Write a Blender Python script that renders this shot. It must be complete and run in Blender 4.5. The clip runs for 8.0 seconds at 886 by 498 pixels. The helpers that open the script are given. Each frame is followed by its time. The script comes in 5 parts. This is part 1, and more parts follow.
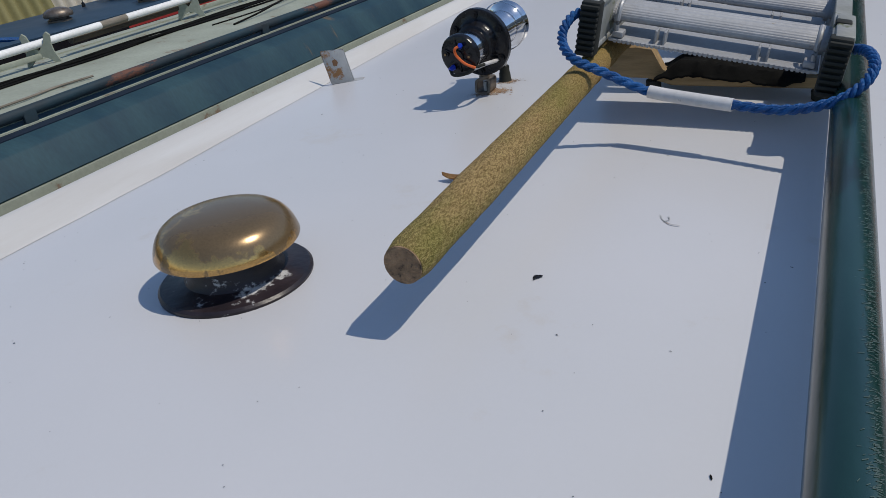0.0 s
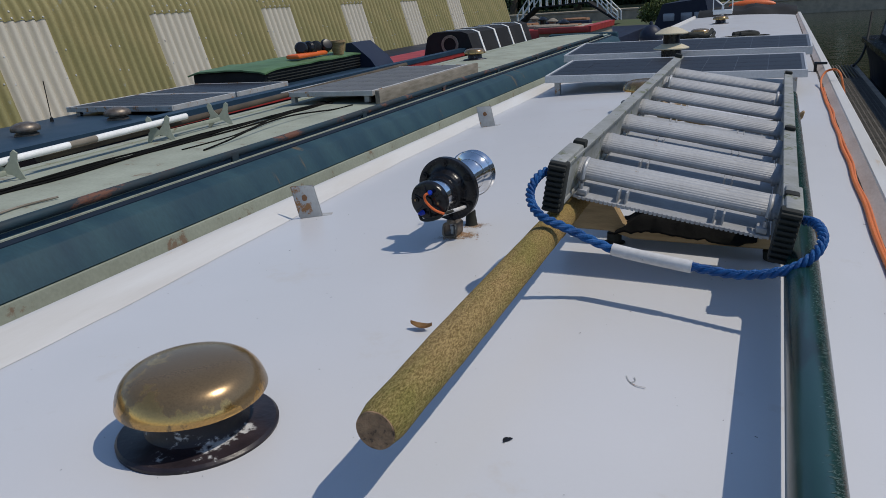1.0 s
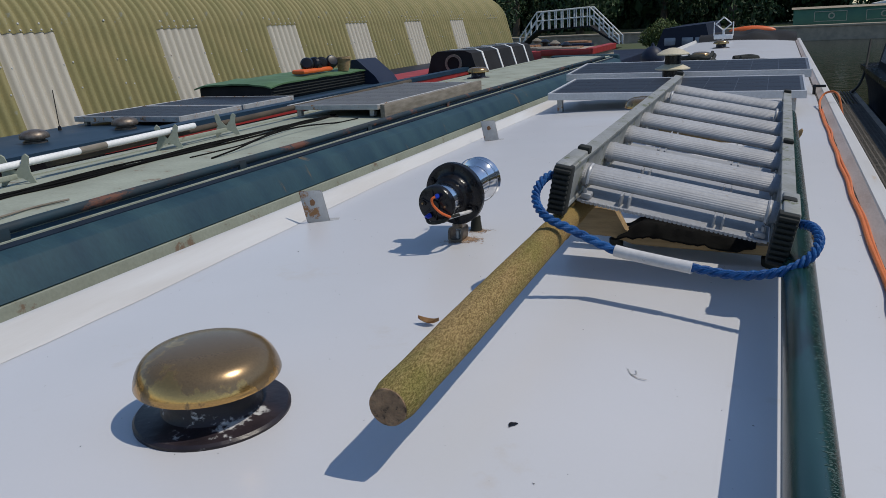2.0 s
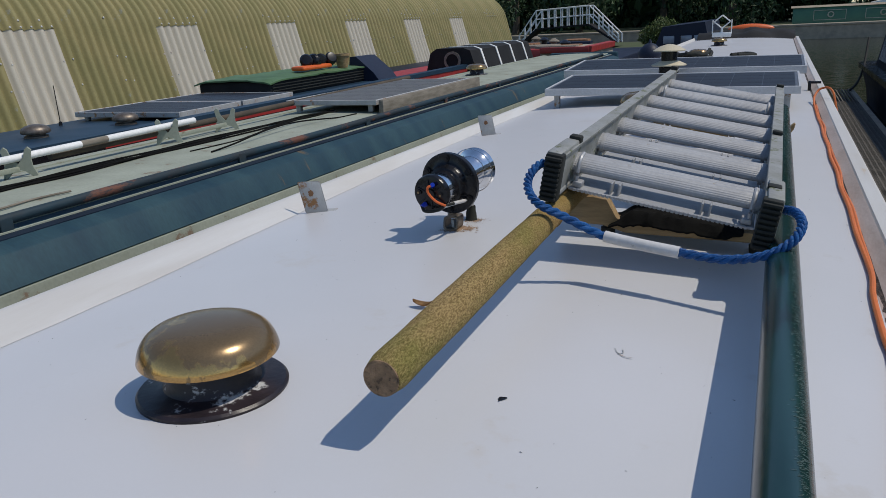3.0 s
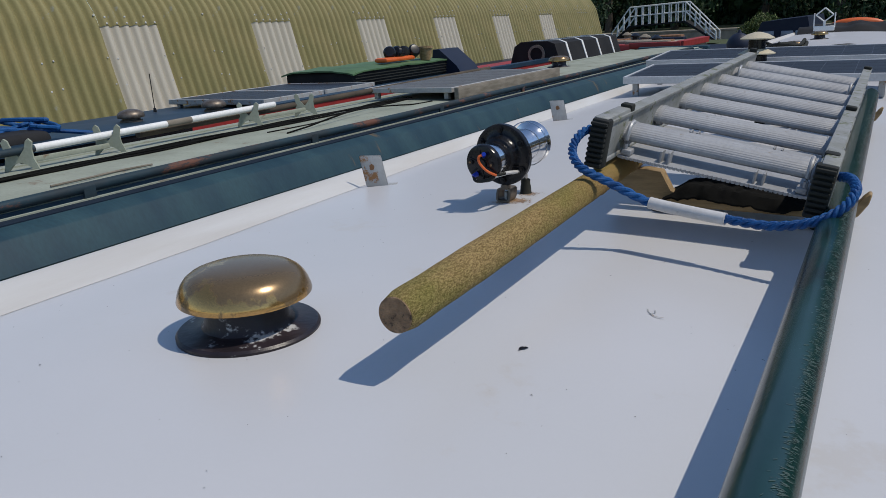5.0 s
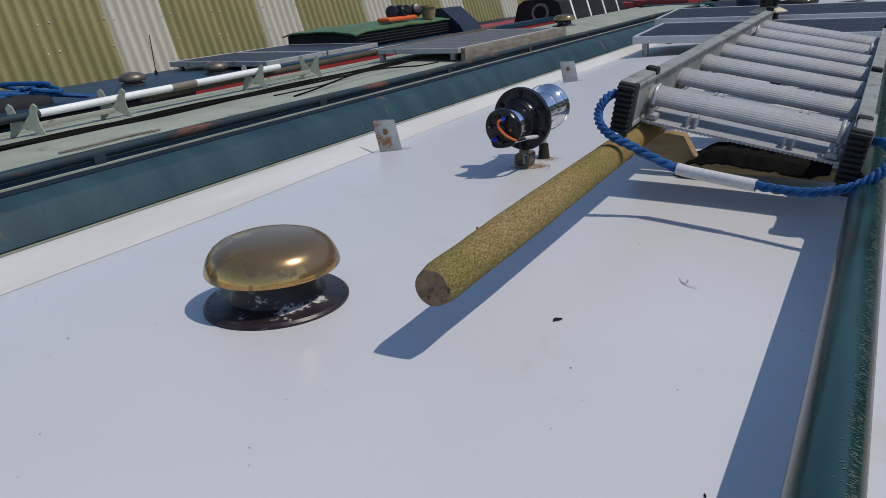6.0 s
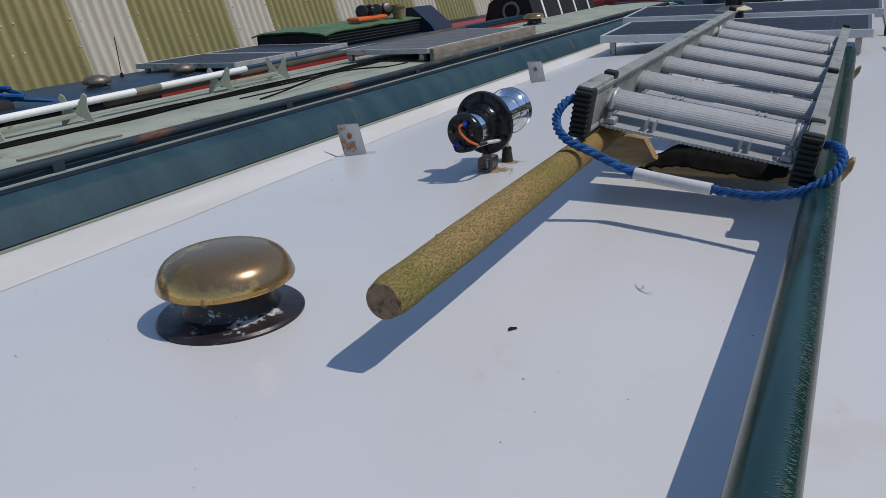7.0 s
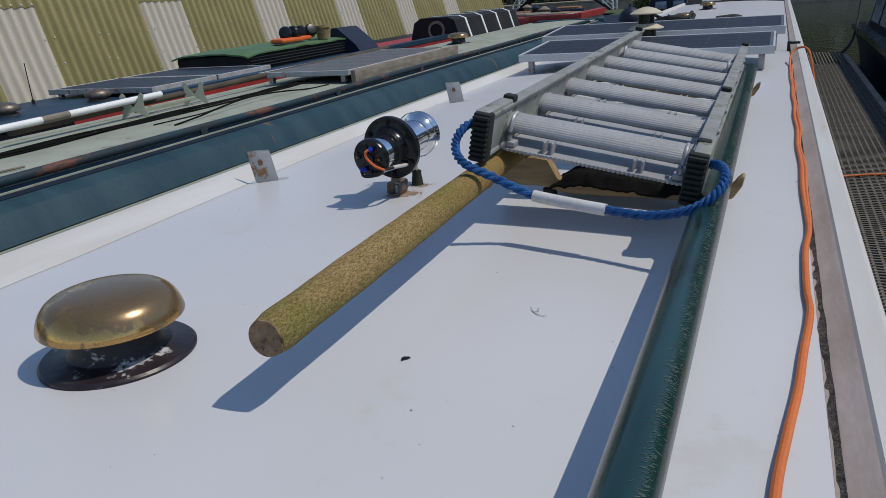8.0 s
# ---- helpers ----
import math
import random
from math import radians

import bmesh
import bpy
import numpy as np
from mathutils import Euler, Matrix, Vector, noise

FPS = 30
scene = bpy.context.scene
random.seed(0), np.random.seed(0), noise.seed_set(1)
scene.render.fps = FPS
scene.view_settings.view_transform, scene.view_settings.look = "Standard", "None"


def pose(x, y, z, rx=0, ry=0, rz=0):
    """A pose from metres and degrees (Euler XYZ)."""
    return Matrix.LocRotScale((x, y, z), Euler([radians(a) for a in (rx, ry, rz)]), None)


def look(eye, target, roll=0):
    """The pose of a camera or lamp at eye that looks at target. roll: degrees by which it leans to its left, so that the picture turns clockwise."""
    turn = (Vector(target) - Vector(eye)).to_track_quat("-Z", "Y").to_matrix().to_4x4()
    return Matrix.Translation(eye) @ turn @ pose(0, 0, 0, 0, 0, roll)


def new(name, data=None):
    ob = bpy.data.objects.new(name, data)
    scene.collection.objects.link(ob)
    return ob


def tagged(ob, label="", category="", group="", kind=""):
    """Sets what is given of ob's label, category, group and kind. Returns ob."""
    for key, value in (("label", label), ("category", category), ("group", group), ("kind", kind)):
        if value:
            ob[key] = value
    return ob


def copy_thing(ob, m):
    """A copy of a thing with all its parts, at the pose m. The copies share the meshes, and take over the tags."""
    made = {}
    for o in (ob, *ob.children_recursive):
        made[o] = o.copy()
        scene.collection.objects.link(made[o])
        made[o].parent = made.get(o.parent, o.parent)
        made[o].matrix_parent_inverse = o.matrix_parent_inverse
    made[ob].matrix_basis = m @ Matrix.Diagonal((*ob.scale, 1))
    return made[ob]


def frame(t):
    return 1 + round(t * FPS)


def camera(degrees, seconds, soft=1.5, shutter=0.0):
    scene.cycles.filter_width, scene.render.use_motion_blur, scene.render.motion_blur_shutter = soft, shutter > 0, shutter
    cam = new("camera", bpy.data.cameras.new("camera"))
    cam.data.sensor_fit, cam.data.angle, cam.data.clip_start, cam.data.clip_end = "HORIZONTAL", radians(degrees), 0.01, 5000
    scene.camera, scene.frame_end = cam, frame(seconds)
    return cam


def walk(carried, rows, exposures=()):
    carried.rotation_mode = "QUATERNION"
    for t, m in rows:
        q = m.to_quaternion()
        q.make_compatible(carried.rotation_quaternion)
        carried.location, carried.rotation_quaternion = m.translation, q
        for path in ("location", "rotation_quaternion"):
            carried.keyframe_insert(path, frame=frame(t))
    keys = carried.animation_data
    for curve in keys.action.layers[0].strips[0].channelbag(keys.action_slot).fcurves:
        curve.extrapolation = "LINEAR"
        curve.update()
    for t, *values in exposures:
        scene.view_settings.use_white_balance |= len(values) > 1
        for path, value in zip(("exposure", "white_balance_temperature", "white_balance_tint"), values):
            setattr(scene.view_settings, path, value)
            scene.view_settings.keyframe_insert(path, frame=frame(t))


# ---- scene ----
cam = camera(60.5, 8.0, soft=0.75)
PATH = [
    (0, (0.309, -0.8, 0.49), (-0.552, 0.769, -0.404), -7.8),
    (0.5, (0.295, -0.766, 0.533), (-0.496, 0.915, -0.207), -5.5),
    (1, (0.287, -0.799, 0.545), (-0.488, 0.937, -0.075), -4.0),
    (1.5, (0.284, -0.825, 0.529), (-0.495, 0.927, -0.039), -3.1),
    (3, (0.316, -0.887, 0.507), (-0.459, 0.866, -0.067), -2.9),
    (3.5, (0.331, -0.878, 0.479), (-0.496, 0.854, -0.084), -3.1),
    (4, (0.377, -0.887, 0.48), (-0.517, 0.814, -0.076), -3.5),
    (4.5, (0.394, -0.891, 0.474), (-0.55, 0.784, -0.076), -3.2),
    (5, (0.403, -0.881, 0.439), (-0.573, 0.771, -0.125), -3.2),
    (5.2, (0.408, -0.876, 0.445), (-0.575, 0.766, -0.136), -3.5),
    (6.3, (0.341, -0.887, 0.448), (-0.618, 0.734, -0.223), -3.5),
    (6.5, (0.342, -0.885, 0.446), (-0.615, 0.738, -0.223), -3.8),
    (7, (0.377, -0.86, 0.461), (-0.534, 0.79, -0.209), -3.8),
    (7.5, (0.412, -0.844, 0.481), (-0.423, 0.85, -0.176), -3.8),
    (8, (0.436, -0.824, 0.473), (-0.335, 0.907, -0.166), -4.2),
]
walk(cam, [(t, look(eye, target, roll)) for t, eye, target, roll in PATH])


# ---- light ----
SUN_ELEV, SUN_AZ = 58.0, 76.0   # degrees; azimuth from +y towards +x
world = bpy.data.worlds.new("sky")
scene.world = world
world.use_nodes = True
wn = world.node_tree.nodes
sky = wn.new("ShaderNodeTexSky")
sky.sky_type = 'NISHITA'
sky.sun_disc = False
sky.sun_elevation = radians(SUN_ELEV)
sky.sun_rotation = radians(SUN_AZ)
sky.air_density, sky.dust_density, sky.ozone_density = 1.0, 0.2, 3.0
wn["Background"].inputs[1].default_value = 0.117
world.node_tree.links.new(sky.outputs[0], wn["Background"].inputs[0])
sun = new("sun", bpy.data.lights.new("sun", 'SUN'))
sun.data.energy, sun.data.angle, sun.data.color = 2.84, radians(0.55), (1.0, 0.925, 0.81)
sv = Vector((math.sin(radians(SUN_AZ)) * math.cos(radians(SUN_ELEV)), math.cos(radians(SUN_AZ)) * math.cos(radians(SUN_ELEV)), math.sin(radians(SUN_ELEV))))
sun.matrix_world = look(sv * 30, (0, 0, 0))
scene.view_settings.exposure = 0.12

# ---- materials ----
MATS = {}


def surf(name, c1, c2=None, rough=0.5, metal=0.0, scale=6.0, fine=90.0, bump=0.15, spots=None, spot_scale=14.0, spot_cut=0.62,
         stretch=(1, 1, 1), spec=0.5, island=0.0, dist=0.002, coat=0.0, grain=0.35):
    """A worn surface: two tones by slow noise, fine grain as relief, and stains of a third colour."""
    if name in MATS:
        return MATS[name]
    m = bpy.data.materials.new(name)
    m.use_nodes = True
    n, l = m.node_tree.nodes, m.node_tree.links
    b = n["Principled BSDF"]
    b.inputs["Metallic"].default_value = metal
    b.inputs["Specular IOR Level"].default_value = spec
    b.inputs["Coat Weight"].default_value = coat
    co, mp = n.new("ShaderNodeTexCoord"), n.new("ShaderNodeMapping")
    mp.inputs["Scale"].default_value = stretch
    l.new(co.outputs["Object"], mp.inputs[0])
    big, small = n.new("ShaderNodeTexNoise"), n.new("ShaderNodeTexNoise")
    big.inputs["Scale"].default_value, big.inputs["Detail"].default_value = scale, 6
    small.inputs["Scale"].default_value, small.inputs["Detail"].default_value = fine, 4
    l.new(mp.outputs[0], big.inputs[0]), l.new(mp.outputs[0], small.inputs[0])
    c2 = c2 or tuple(x * 0.8 for x in c1)
    mix = n.new("ShaderNodeMix")
    mix.data_type = 'RGBA'
    mix.inputs["A"].default_value, mix.inputs["B"].default_value = (*c1, 1), (*c2, 1)
    ramp = n.new("ShaderNodeMapRange")
    ramp.inputs[1].default_value, ramp.inputs[2].default_value = 0.35, 0.65
    l.new(big.outputs[0], ramp.inputs[0]), l.new(ramp.outputs[0], mix.inputs["Factor"])
    col = mix.outputs["Result"]
    g = n.new("ShaderNodeMix")
    g.data_type, g.blend_type = 'RGBA', 'MULTIPLY'
    g.inputs["Factor"].default_value = grain
    gr = n.new("ShaderNodeMapRange")
    gr.inputs[1].default_value, gr.inputs[2].default_value, gr.inputs[3].default_value = 0.3, 0.7, 0.6
    l.new(small.outputs[0], gr.inputs[0]), l.new(col, g.inputs["A"]), l.new(gr.outputs[0], g.inputs["B"])
    col = g.outputs["Result"]
    if spots:
        sp = n.new("ShaderNodeTexNoise")
        sp.inputs["Scale"].default_value, sp.inputs["Detail"].default_value, sp.inputs["Roughness"].default_value = spot_scale, 8, 0.7
        l.new(mp.outputs[0], sp.inputs[0])
        sr = n.new("ShaderNodeMapRange")
        sr.inputs[1].default_value, sr.inputs[2].default_value = spot_cut, spot_cut + 0.06
        l.new(sp.outputs[0], sr.inputs[0])
        sm = n.new("ShaderNodeMix")
        sm.data_type = 'RGBA'
        sm.inputs["B"].default_value = (*spots, 1)
        l.new(sr.outputs[0], sm.inputs["Factor"]), l.new(col, sm.inputs["A"])
        col = sm.outputs["Result"]
    if island:
        ge, hv = n.new("ShaderNodeNewGeometry"), n.new("ShaderNodeHueSaturation")
        ir = n.new("ShaderNodeMapRange")
        ir.inputs[3].default_value, ir.inputs[4].default_value = 1 - island, 1 + island
        l.new(ge.outputs["Random Per Island"], ir.inputs[0]), l.new(ir.outputs[0], hv.inputs["Value"]), l.new(col, hv.inputs["Color"])
        col = hv.outputs[0]
    l.new(col, b.inputs["Base Color"])
    rr = n.new("ShaderNodeMapRange")
    rr.inputs[3].default_value, rr.inputs[4].default_value = max(0.02, rough - 0.1), min(1, rough + 0.12)
    l.new(big.outputs[0], rr.inputs[0]), l.new(rr.outputs[0], b.inputs["Roughness"])
    if bump:
        bp = n.new("ShaderNodeBump")
        bp.inputs["Strength"].default_value, bp.inputs["Distance"].default_value = bump, dist
        l.new(small.outputs[0], bp.inputs["Height"]), l.new(bp.outputs[0], b.inputs["Normal"])
    MATS[name] = m
    return m


WHITE = surf("white_roof_paint", (0.50, 0.50, 0.515), (0.47, 0.475, 0.49), rough=0.33, scale=1.6, fine=160, bump=0.02, grain=0.03, spots=(0.455, 0.445, 0.44), spot_scale=3.5, spot_cut=0.60)
STRIP = surf("white_edge_paint", (0.53, 0.525, 0.51), (0.47, 0.455, 0.43), rough=0.45, scale=3.5, bump=0.05, grain=0.08, stretch=(4, 0.5, 4), spots=(0.44, 0.36, 0.27), spot_scale=7, spot_cut=0.655)
DIRTY = surf("grimy_pink_grey_paint", (0.46, 0.40, 0.37), (0.36, 0.29, 0.25), rough=0.6, scale=6, bump=0.1, stretch=(2, 0.5, 2), spots=(0.16, 0.12, 0.10), spot_scale=14, spot_cut=0.66)
BRASS = None
BLACKP = surf("flaking_black_paint", (0.013, 0.011, 0.014), (0.03, 0.022, 0.026), rough=0.35, scale=20, bump=0.3, spec=0.3, spots=(0.42, 0.42, 0.42), spot_scale=22, spot_cut=0.58, stretch=(1, 1, 1.6))
BLACK = surf("black_enamel", (0.008, 0.008, 0.010), (0.012, 0.012, 0.014), rough=0.24, bump=0.1, spec=0.3)
NET = surf("black_net", (0.005, 0.005, 0.005), (0.010, 0.010, 0.009), rough=0.95, bump=0.8, spec=0.1)
DRYLEAF = surf("dry_leaf", (0.42, 0.25, 0.11), (0.30, 0.17, 0.07), rough=0.8, scale=80, bump=0.3)
STAIN = surf("rust_stain", (0.36, 0.24, 0.15), (0.25, 0.15, 0.08), rough=0.5, scale=60, bump=0.02)
STEEL = surf("dull_steel", (0.20, 0.17, 0.14), (0.11, 0.085, 0.065), rough=0.45, metal=0.6, scale=40, bump=0.3)
RUBBER = surf("black_rubber", (0.016, 0.017, 0.016), (0.027, 0.029, 0.024), spec=0.25, rough=0.75, bump=0.2)
CHROME = surf("chrome", (0.78, 0.79, 0.8), (0.72, 0.73, 0.75), rough=0.1, metal=1.0, bump=0.0)
ALU = surf("weathered_aluminium", (0.37, 0.375, 0.385), (0.30, 0.305, 0.315), rough=0.55, metal=0.35, scale=12, fine=120, bump=0.12, spots=(0.21, 0.165, 0.11), spot_scale=34, spot_cut=0.645)
MOSSALU = surf("mossy_aluminium", (0.30, 0.305, 0.30), (0.23, 0.235, 0.215), rough=0.6, metal=0.3, scale=16, fine=120, bump=0.25, spots=(0.11, 0.12, 0.055), spot_scale=28, spot_cut=0.57)
LOG = None
ENDWOOD = surf("grey_end_grain", (0.40, 0.25, 0.14), (0.21, 0.13, 0.075), rough=0.95, scale=60, fine=220, bump=1.0, dist=0.006, grain=0.9, spots=(0.03, 0.022, 0.016), spot_scale=60, spot_cut=0.56)
WOOD = surf("varnished_wood", (0.34, 0.23, 0.11), (0.22, 0.145, 0.065), rough=0.65, scale=8, stretch=(1, 8, 8), bump=0.3)
GREYWOOD = surf("grey_wood", (0.24, 0.21, 0.17), (0.15, 0.13, 0.10), rough=0.85, scale=8, stretch=(6, 1, 6), bump=0.4)
GREENTUBE = surf("dark_green_gloss_paint", (0.005, 0.025, 0.022), (0.009, 0.037, 0.032), rough=0.2, scale=9, fine=60, bump=0.25, spots=(0.006, 0.014, 0.010), spot_scale=16, spot_cut=0.56, stretch=(1, 0.35, 1))
SCUFF = surf("scuffed_green_paint", (0.050, 0.085, 0.078), (0.03, 0.055, 0.052), rough=0.7, scale=60, bump=0.4)
BLUEROPE = surf("blue_polypropylene", (0.003, 0.052, 0.185), (0.006, 0.085, 0.27), rough=0.5, spec=0.3, scale=40, fine=260, bump=0.9, dist=0.003)
SLEEVE = surf("white_plastic_sleeve", (0.58, 0.57, 0.56), (0.48, 0.47, 0.46), rough=0.45, scale=20, bump=0.05, spots=(0.26, 0.26, 0.25), spot_scale=45, spot_cut=0.61)
ORANGE = surf("orange_cable", (0.62, 0.16, 0.03), (0.52, 0.13, 0.025), rough=0.5, bump=0.05)
GRIT = surf("gutter_grit", (0.028, 0.026, 0.024), (0.13, 0.11, 0.095), rough=0.95, scale=90, fine=300, bump=0.9, dist=0.006, grain=0.9)
RUST = surf("rust", (0.26, 0.13, 0.06), (0.15, 0.07, 0.035), rough=0.9, scale=25, bump=0.5)
GALV = surf("rusty_galvanised", (0.46, 0.46, 0.45), (0.38, 0.38, 0.37), rough=0.55, metal=0.3, scale=16, bump=0.15, spots=(0.30, 0.15, 0.06), spot_scale=20, spot_cut=0.57)
PVCELL = surf("solar_cells", (0.016, 0.017, 0.022), (0.022, 0.023, 0.028), rough=0.42, bump=0.0, spec=0.25)
PVFRAME = surf("pale_anodised_frame", (0.56, 0.565, 0.575), (0.48, 0.485, 0.49), rough=0.45, metal=0.3, scale=5, bump=0.05)
PVBACK = surf("panel_backing", (0.10, 0.11, 0.13), (0.08, 0.09, 0.11), rough=0.4, bump=0.0)
PVDUSTY = surf("dusty_solar_cells", (0.13, 0.125, 0.115), (0.10, 0.097, 0.092), rough=0.4, bump=0.05)
TEAL = surf("faded_teal_paint", (0.008, 0.035, 0.055), (0.020, 0.058, 0.075), rough=0.6, scale=5.5, bump=0.12, spots=(0.10, 0.075, 0.045), spot_scale=4.5, spot_cut=0.62, grain=0.5, stretch=(0.5, 1.5, 0.5), spec=0.3)
SAGE = surf("pale_green_paint", (0.31, 0.335, 0.27), (0.24, 0.26, 0.205), rough=0.75, scale=4, bump=0.2, spots=(0.17, 0.12, 0.08), spot_scale=8, spot_cut=0.605)
RAILP = surf("rusting_rail_paint", (0.012, 0.036, 0.052), (0.022, 0.030, 0.036), rough=0.65, scale=14, bump=0.5, spots=(0.12, 0.052, 0.034), spot_scale=12, spot_cut=0.55, stretch=(1, 0.4, 1), spec=0.3)
# dark blue that paints in the shadow band below the teal boat's rail
BANDSHADE = surf("rail_shade_colour", (0.007, 0.014, 0.028), (0.010, 0.020, 0.036), rough=0.75, scale=6, bump=0.1, spec=0.2)
NAVY = surf("navy_paint", (0.009, 0.026, 0.050), (0.014, 0.036, 0.060), spec=0.3, rough=0.45, scale=4, bump=0.1)
DNAVY = surf("dark_navy_paint", (0.011, 0.016, 0.034), (0.016, 0.022, 0.042), spec=0.25, rough=0.5, scale=4, bump=0.1)
RED = surf("red_paint", (0.36, 0.03, 0.025), (0.26, 0.025, 0.022), rough=0.5, scale=5, bump=0.1)
CREAM = surf("cream_paint", (0.56, 0.49, 0.34), (0.45, 0.40, 0.29), rough=0.5, scale=8, bump=0.1)
HUT = surf("olive_corrugated_sheet", (0.250, 0.212, 0.088), (0.205, 0.185, 0.074), rough=0.75, scale=1.2, fine=40, bump=0.15, spots=(0.21, 0.21, 0.16), spot_scale=5, spot_cut=0.62)
SHEET = surf("translucent_white_sheet", (0.47, 0.43, 0.355), (0.42, 0.385, 0.315), rough=0.6, scale=1.5, bump=0.1, stretch=(1, 4, 0.6))
CANVAS = surf("black_canvas", (0.011, 0.011, 0.012), (0.02, 0.02, 0.021), spec=0.25, rough=0.8, scale=6, bump=0.4)
GREENCOV = surf("green_tarpaulin", (0.085, 0.165, 0.07), (0.055, 0.115, 0.045), rough=0.6, scale=4, bump=0.2)
LEAF = surf("tree_leaves", (0.028, 0.062, 0.014), (0.012, 0.032, 0.008), rough=0.7, scale=0.5, fine=8, bump=0, island=0.45)
BUSHLEAF = surf("bush_leaves", (0.10, 0.13, 0.03), (0.06, 0.09, 0.02), rough=0.7, scale=1, fine=8, bump=0, island=0.4)
BARK = surf("bark", (0.08, 0.06, 0.04), (0.05, 0.04, 0.03), rough=0.9, scale=6, bump=0.6)
GRASS = surf("bank_grass", (0.045, 0.07, 0.02), (0.06, 0.065, 0.03), rough=0.9, scale=1.5, bump=0.4)
CONC = surf("concrete", (0.34, 0.29, 0.22), (0.24, 0.21, 0.165), rough=0.9, scale=3, bump=0.3)
GRATE = surf("grating_resin", (0.105, 0.095, 0.08), (0.14, 0.125, 0.105), rough=0.8, scale=6, bump=0.2)
BOATGREEN = surf("canal_boat_green", (0.02, 0.10, 0.06), (0.03, 0.12, 0.07), rough=0.4, scale=3, bump=0.05)
WHITEP = surf("white_paint", (0.78, 0.78, 0.76), (0.70, 0.70, 0.68), rough=0.5, bump=0.05)
PLASTIC = surf("clear_window_vinyl", (0.16, 0.18, 0.22), (0.30, 0.32, 0.36), rough=0.15, scale=3, bump=0.05)
ORANGEP = surf("orange_plastic", (0.70, 0.13, 0.02), (0.6, 0.11, 0.02), rough=0.45, bump=0.05)

# brass: dull brown tarnish with irregular rubbed-bright patches
BRASS = bpy.data.materials.new("tarnished_brass")
BRASS.use_nodes = True
nn, ll = BRASS.node_tree.nodes, BRASS.node_tree.links
bs = nn["Principled BSDF"]
tc, n1, n2 = nn.new("ShaderNodeTexCoord"), nn.new("ShaderNodeTexNoise"), nn.new("ShaderNodeTexNoise")
for q, sc, de in ((n1, 17, 10), (n2, 420, 3)):
    q.inputs["Scale"].default_value, q.inputs["Detail"].default_value = sc, de
    ll.new(tc.outputs["Object"], q.inputs[0])
n1.inputs["Roughness"].default_value = 0.62
sx = nn.new("ShaderNodeSeparateXYZ")
ll.new(tc.outputs["Object"], sx.inputs[0])
ht = nn.new("ShaderNodeMapRange")       # the crown is rubbed less than the flank
ht.inputs[1].default_value, ht.inputs[2].default_value, ht.inputs[3].default_value, ht.inputs[4].default_value = 0.079, 0.097, 0.022, -0.060
ll.new(sx.outputs["Z"], ht.inputs[0])
ad = nn.new("ShaderNodeMath")
ll.new(n1.outputs[0], ad.inputs[0]), ll.new(ht.outputs[0], ad.inputs[1])
th_ = nn.new("ShaderNodeMapRange")
th_.inputs[1].default_value, th_.inputs[2].default_value = 0.49, 0.53
ll.new(ad.outputs[0], th_.inputs[0])
mx = nn.new("ShaderNodeMix")
mx.data_type = 'RGBA'
mx.inputs["A"].default_value, mx.inputs["B"].default_value = (0.230, 0.155, 0.080, 1), (0.56, 0.335, 0.125, 1)
ll.new(th_.outputs[0], mx.inputs["Factor"])
gm = nn.new("ShaderNodeMix")
gm.data_type, gm.blend_type = 'RGBA', 'MULTIPLY'
gm.inputs["Factor"].default_value = 0.5
gr2 = nn.new("ShaderNodeMapRange")
gr2.inputs[1].default_value, gr2.inputs[2].default_value, gr2.inputs[3].default_value = 0.3, 0.6, 0.55
ll.new(n2.outputs[0], gr2.inputs[0]), ll.new(mx.outputs["Result"], gm.inputs["A"]), ll.new(gr2.outputs[0], gm.inputs["B"])
ll.new(gm.outputs["Result"], bs.inputs["Base Color"])
rg2 = nn.new("ShaderNodeMapRange")
rg2.inputs[3].default_value, rg2.inputs[4].default_value = 0.25, 0.20
mt2 = nn.new("ShaderNodeMapRange")      # tarnish is a dull film over the metal
mt2.inputs[3].default_value, mt2.inputs[4].default_value = 0.62, 0.90
ll.new(th_.outputs[0], mt2.inputs[0]), ll.new(mt2.outputs[0], bs.inputs["Metallic"])
ll.new(th_.outputs[0], rg2.inputs[0]), ll.new(rg2.outputs[0], bs.inputs["Roughness"])
bb = nn.new("ShaderNodeBump")
bb.inputs["Strength"].default_value, bb.inputs["Distance"].default_value = 0.015, 0.001
ll.new(n2.outputs[0], bb.inputs["Height"]), ll.new(bb.outputs[0], bs.inputs["Normal"])

# bark-like timber: moss over weathered wood, broken up finely
LOG = bpy.data.materials.new("mossy_timber")
LOG.use_nodes = True
nn, ll = LOG.node_tree.nodes, LOG.node_tree.links
bs = nn["Principled BSDF"]
bs.inputs["Roughness"].default_value = 0.92
bs.inputs["Specular IOR Level"].default_value = 0.2
tc, mp_ = nn.new("ShaderNodeTexCoord"), nn.new("ShaderNodeMapping")
mp_.inputs["Scale"].default_value = (1, 0.35, 1)
ll.new(tc.outputs["Object"], mp_.inputs[0])
ns = []
for sc, de in ((11, 6), (900, 4), (420, 5)):
    q = nn.new("ShaderNodeTexNoise")
    q.inputs["Scale"].default_value, q.inputs["Detail"].default_value, q.inputs["Roughness"].default_value = sc, de, 0.65
    ll.new(mp_.outputs[0], q.inputs[0])
    ns.append(q)
cols = []
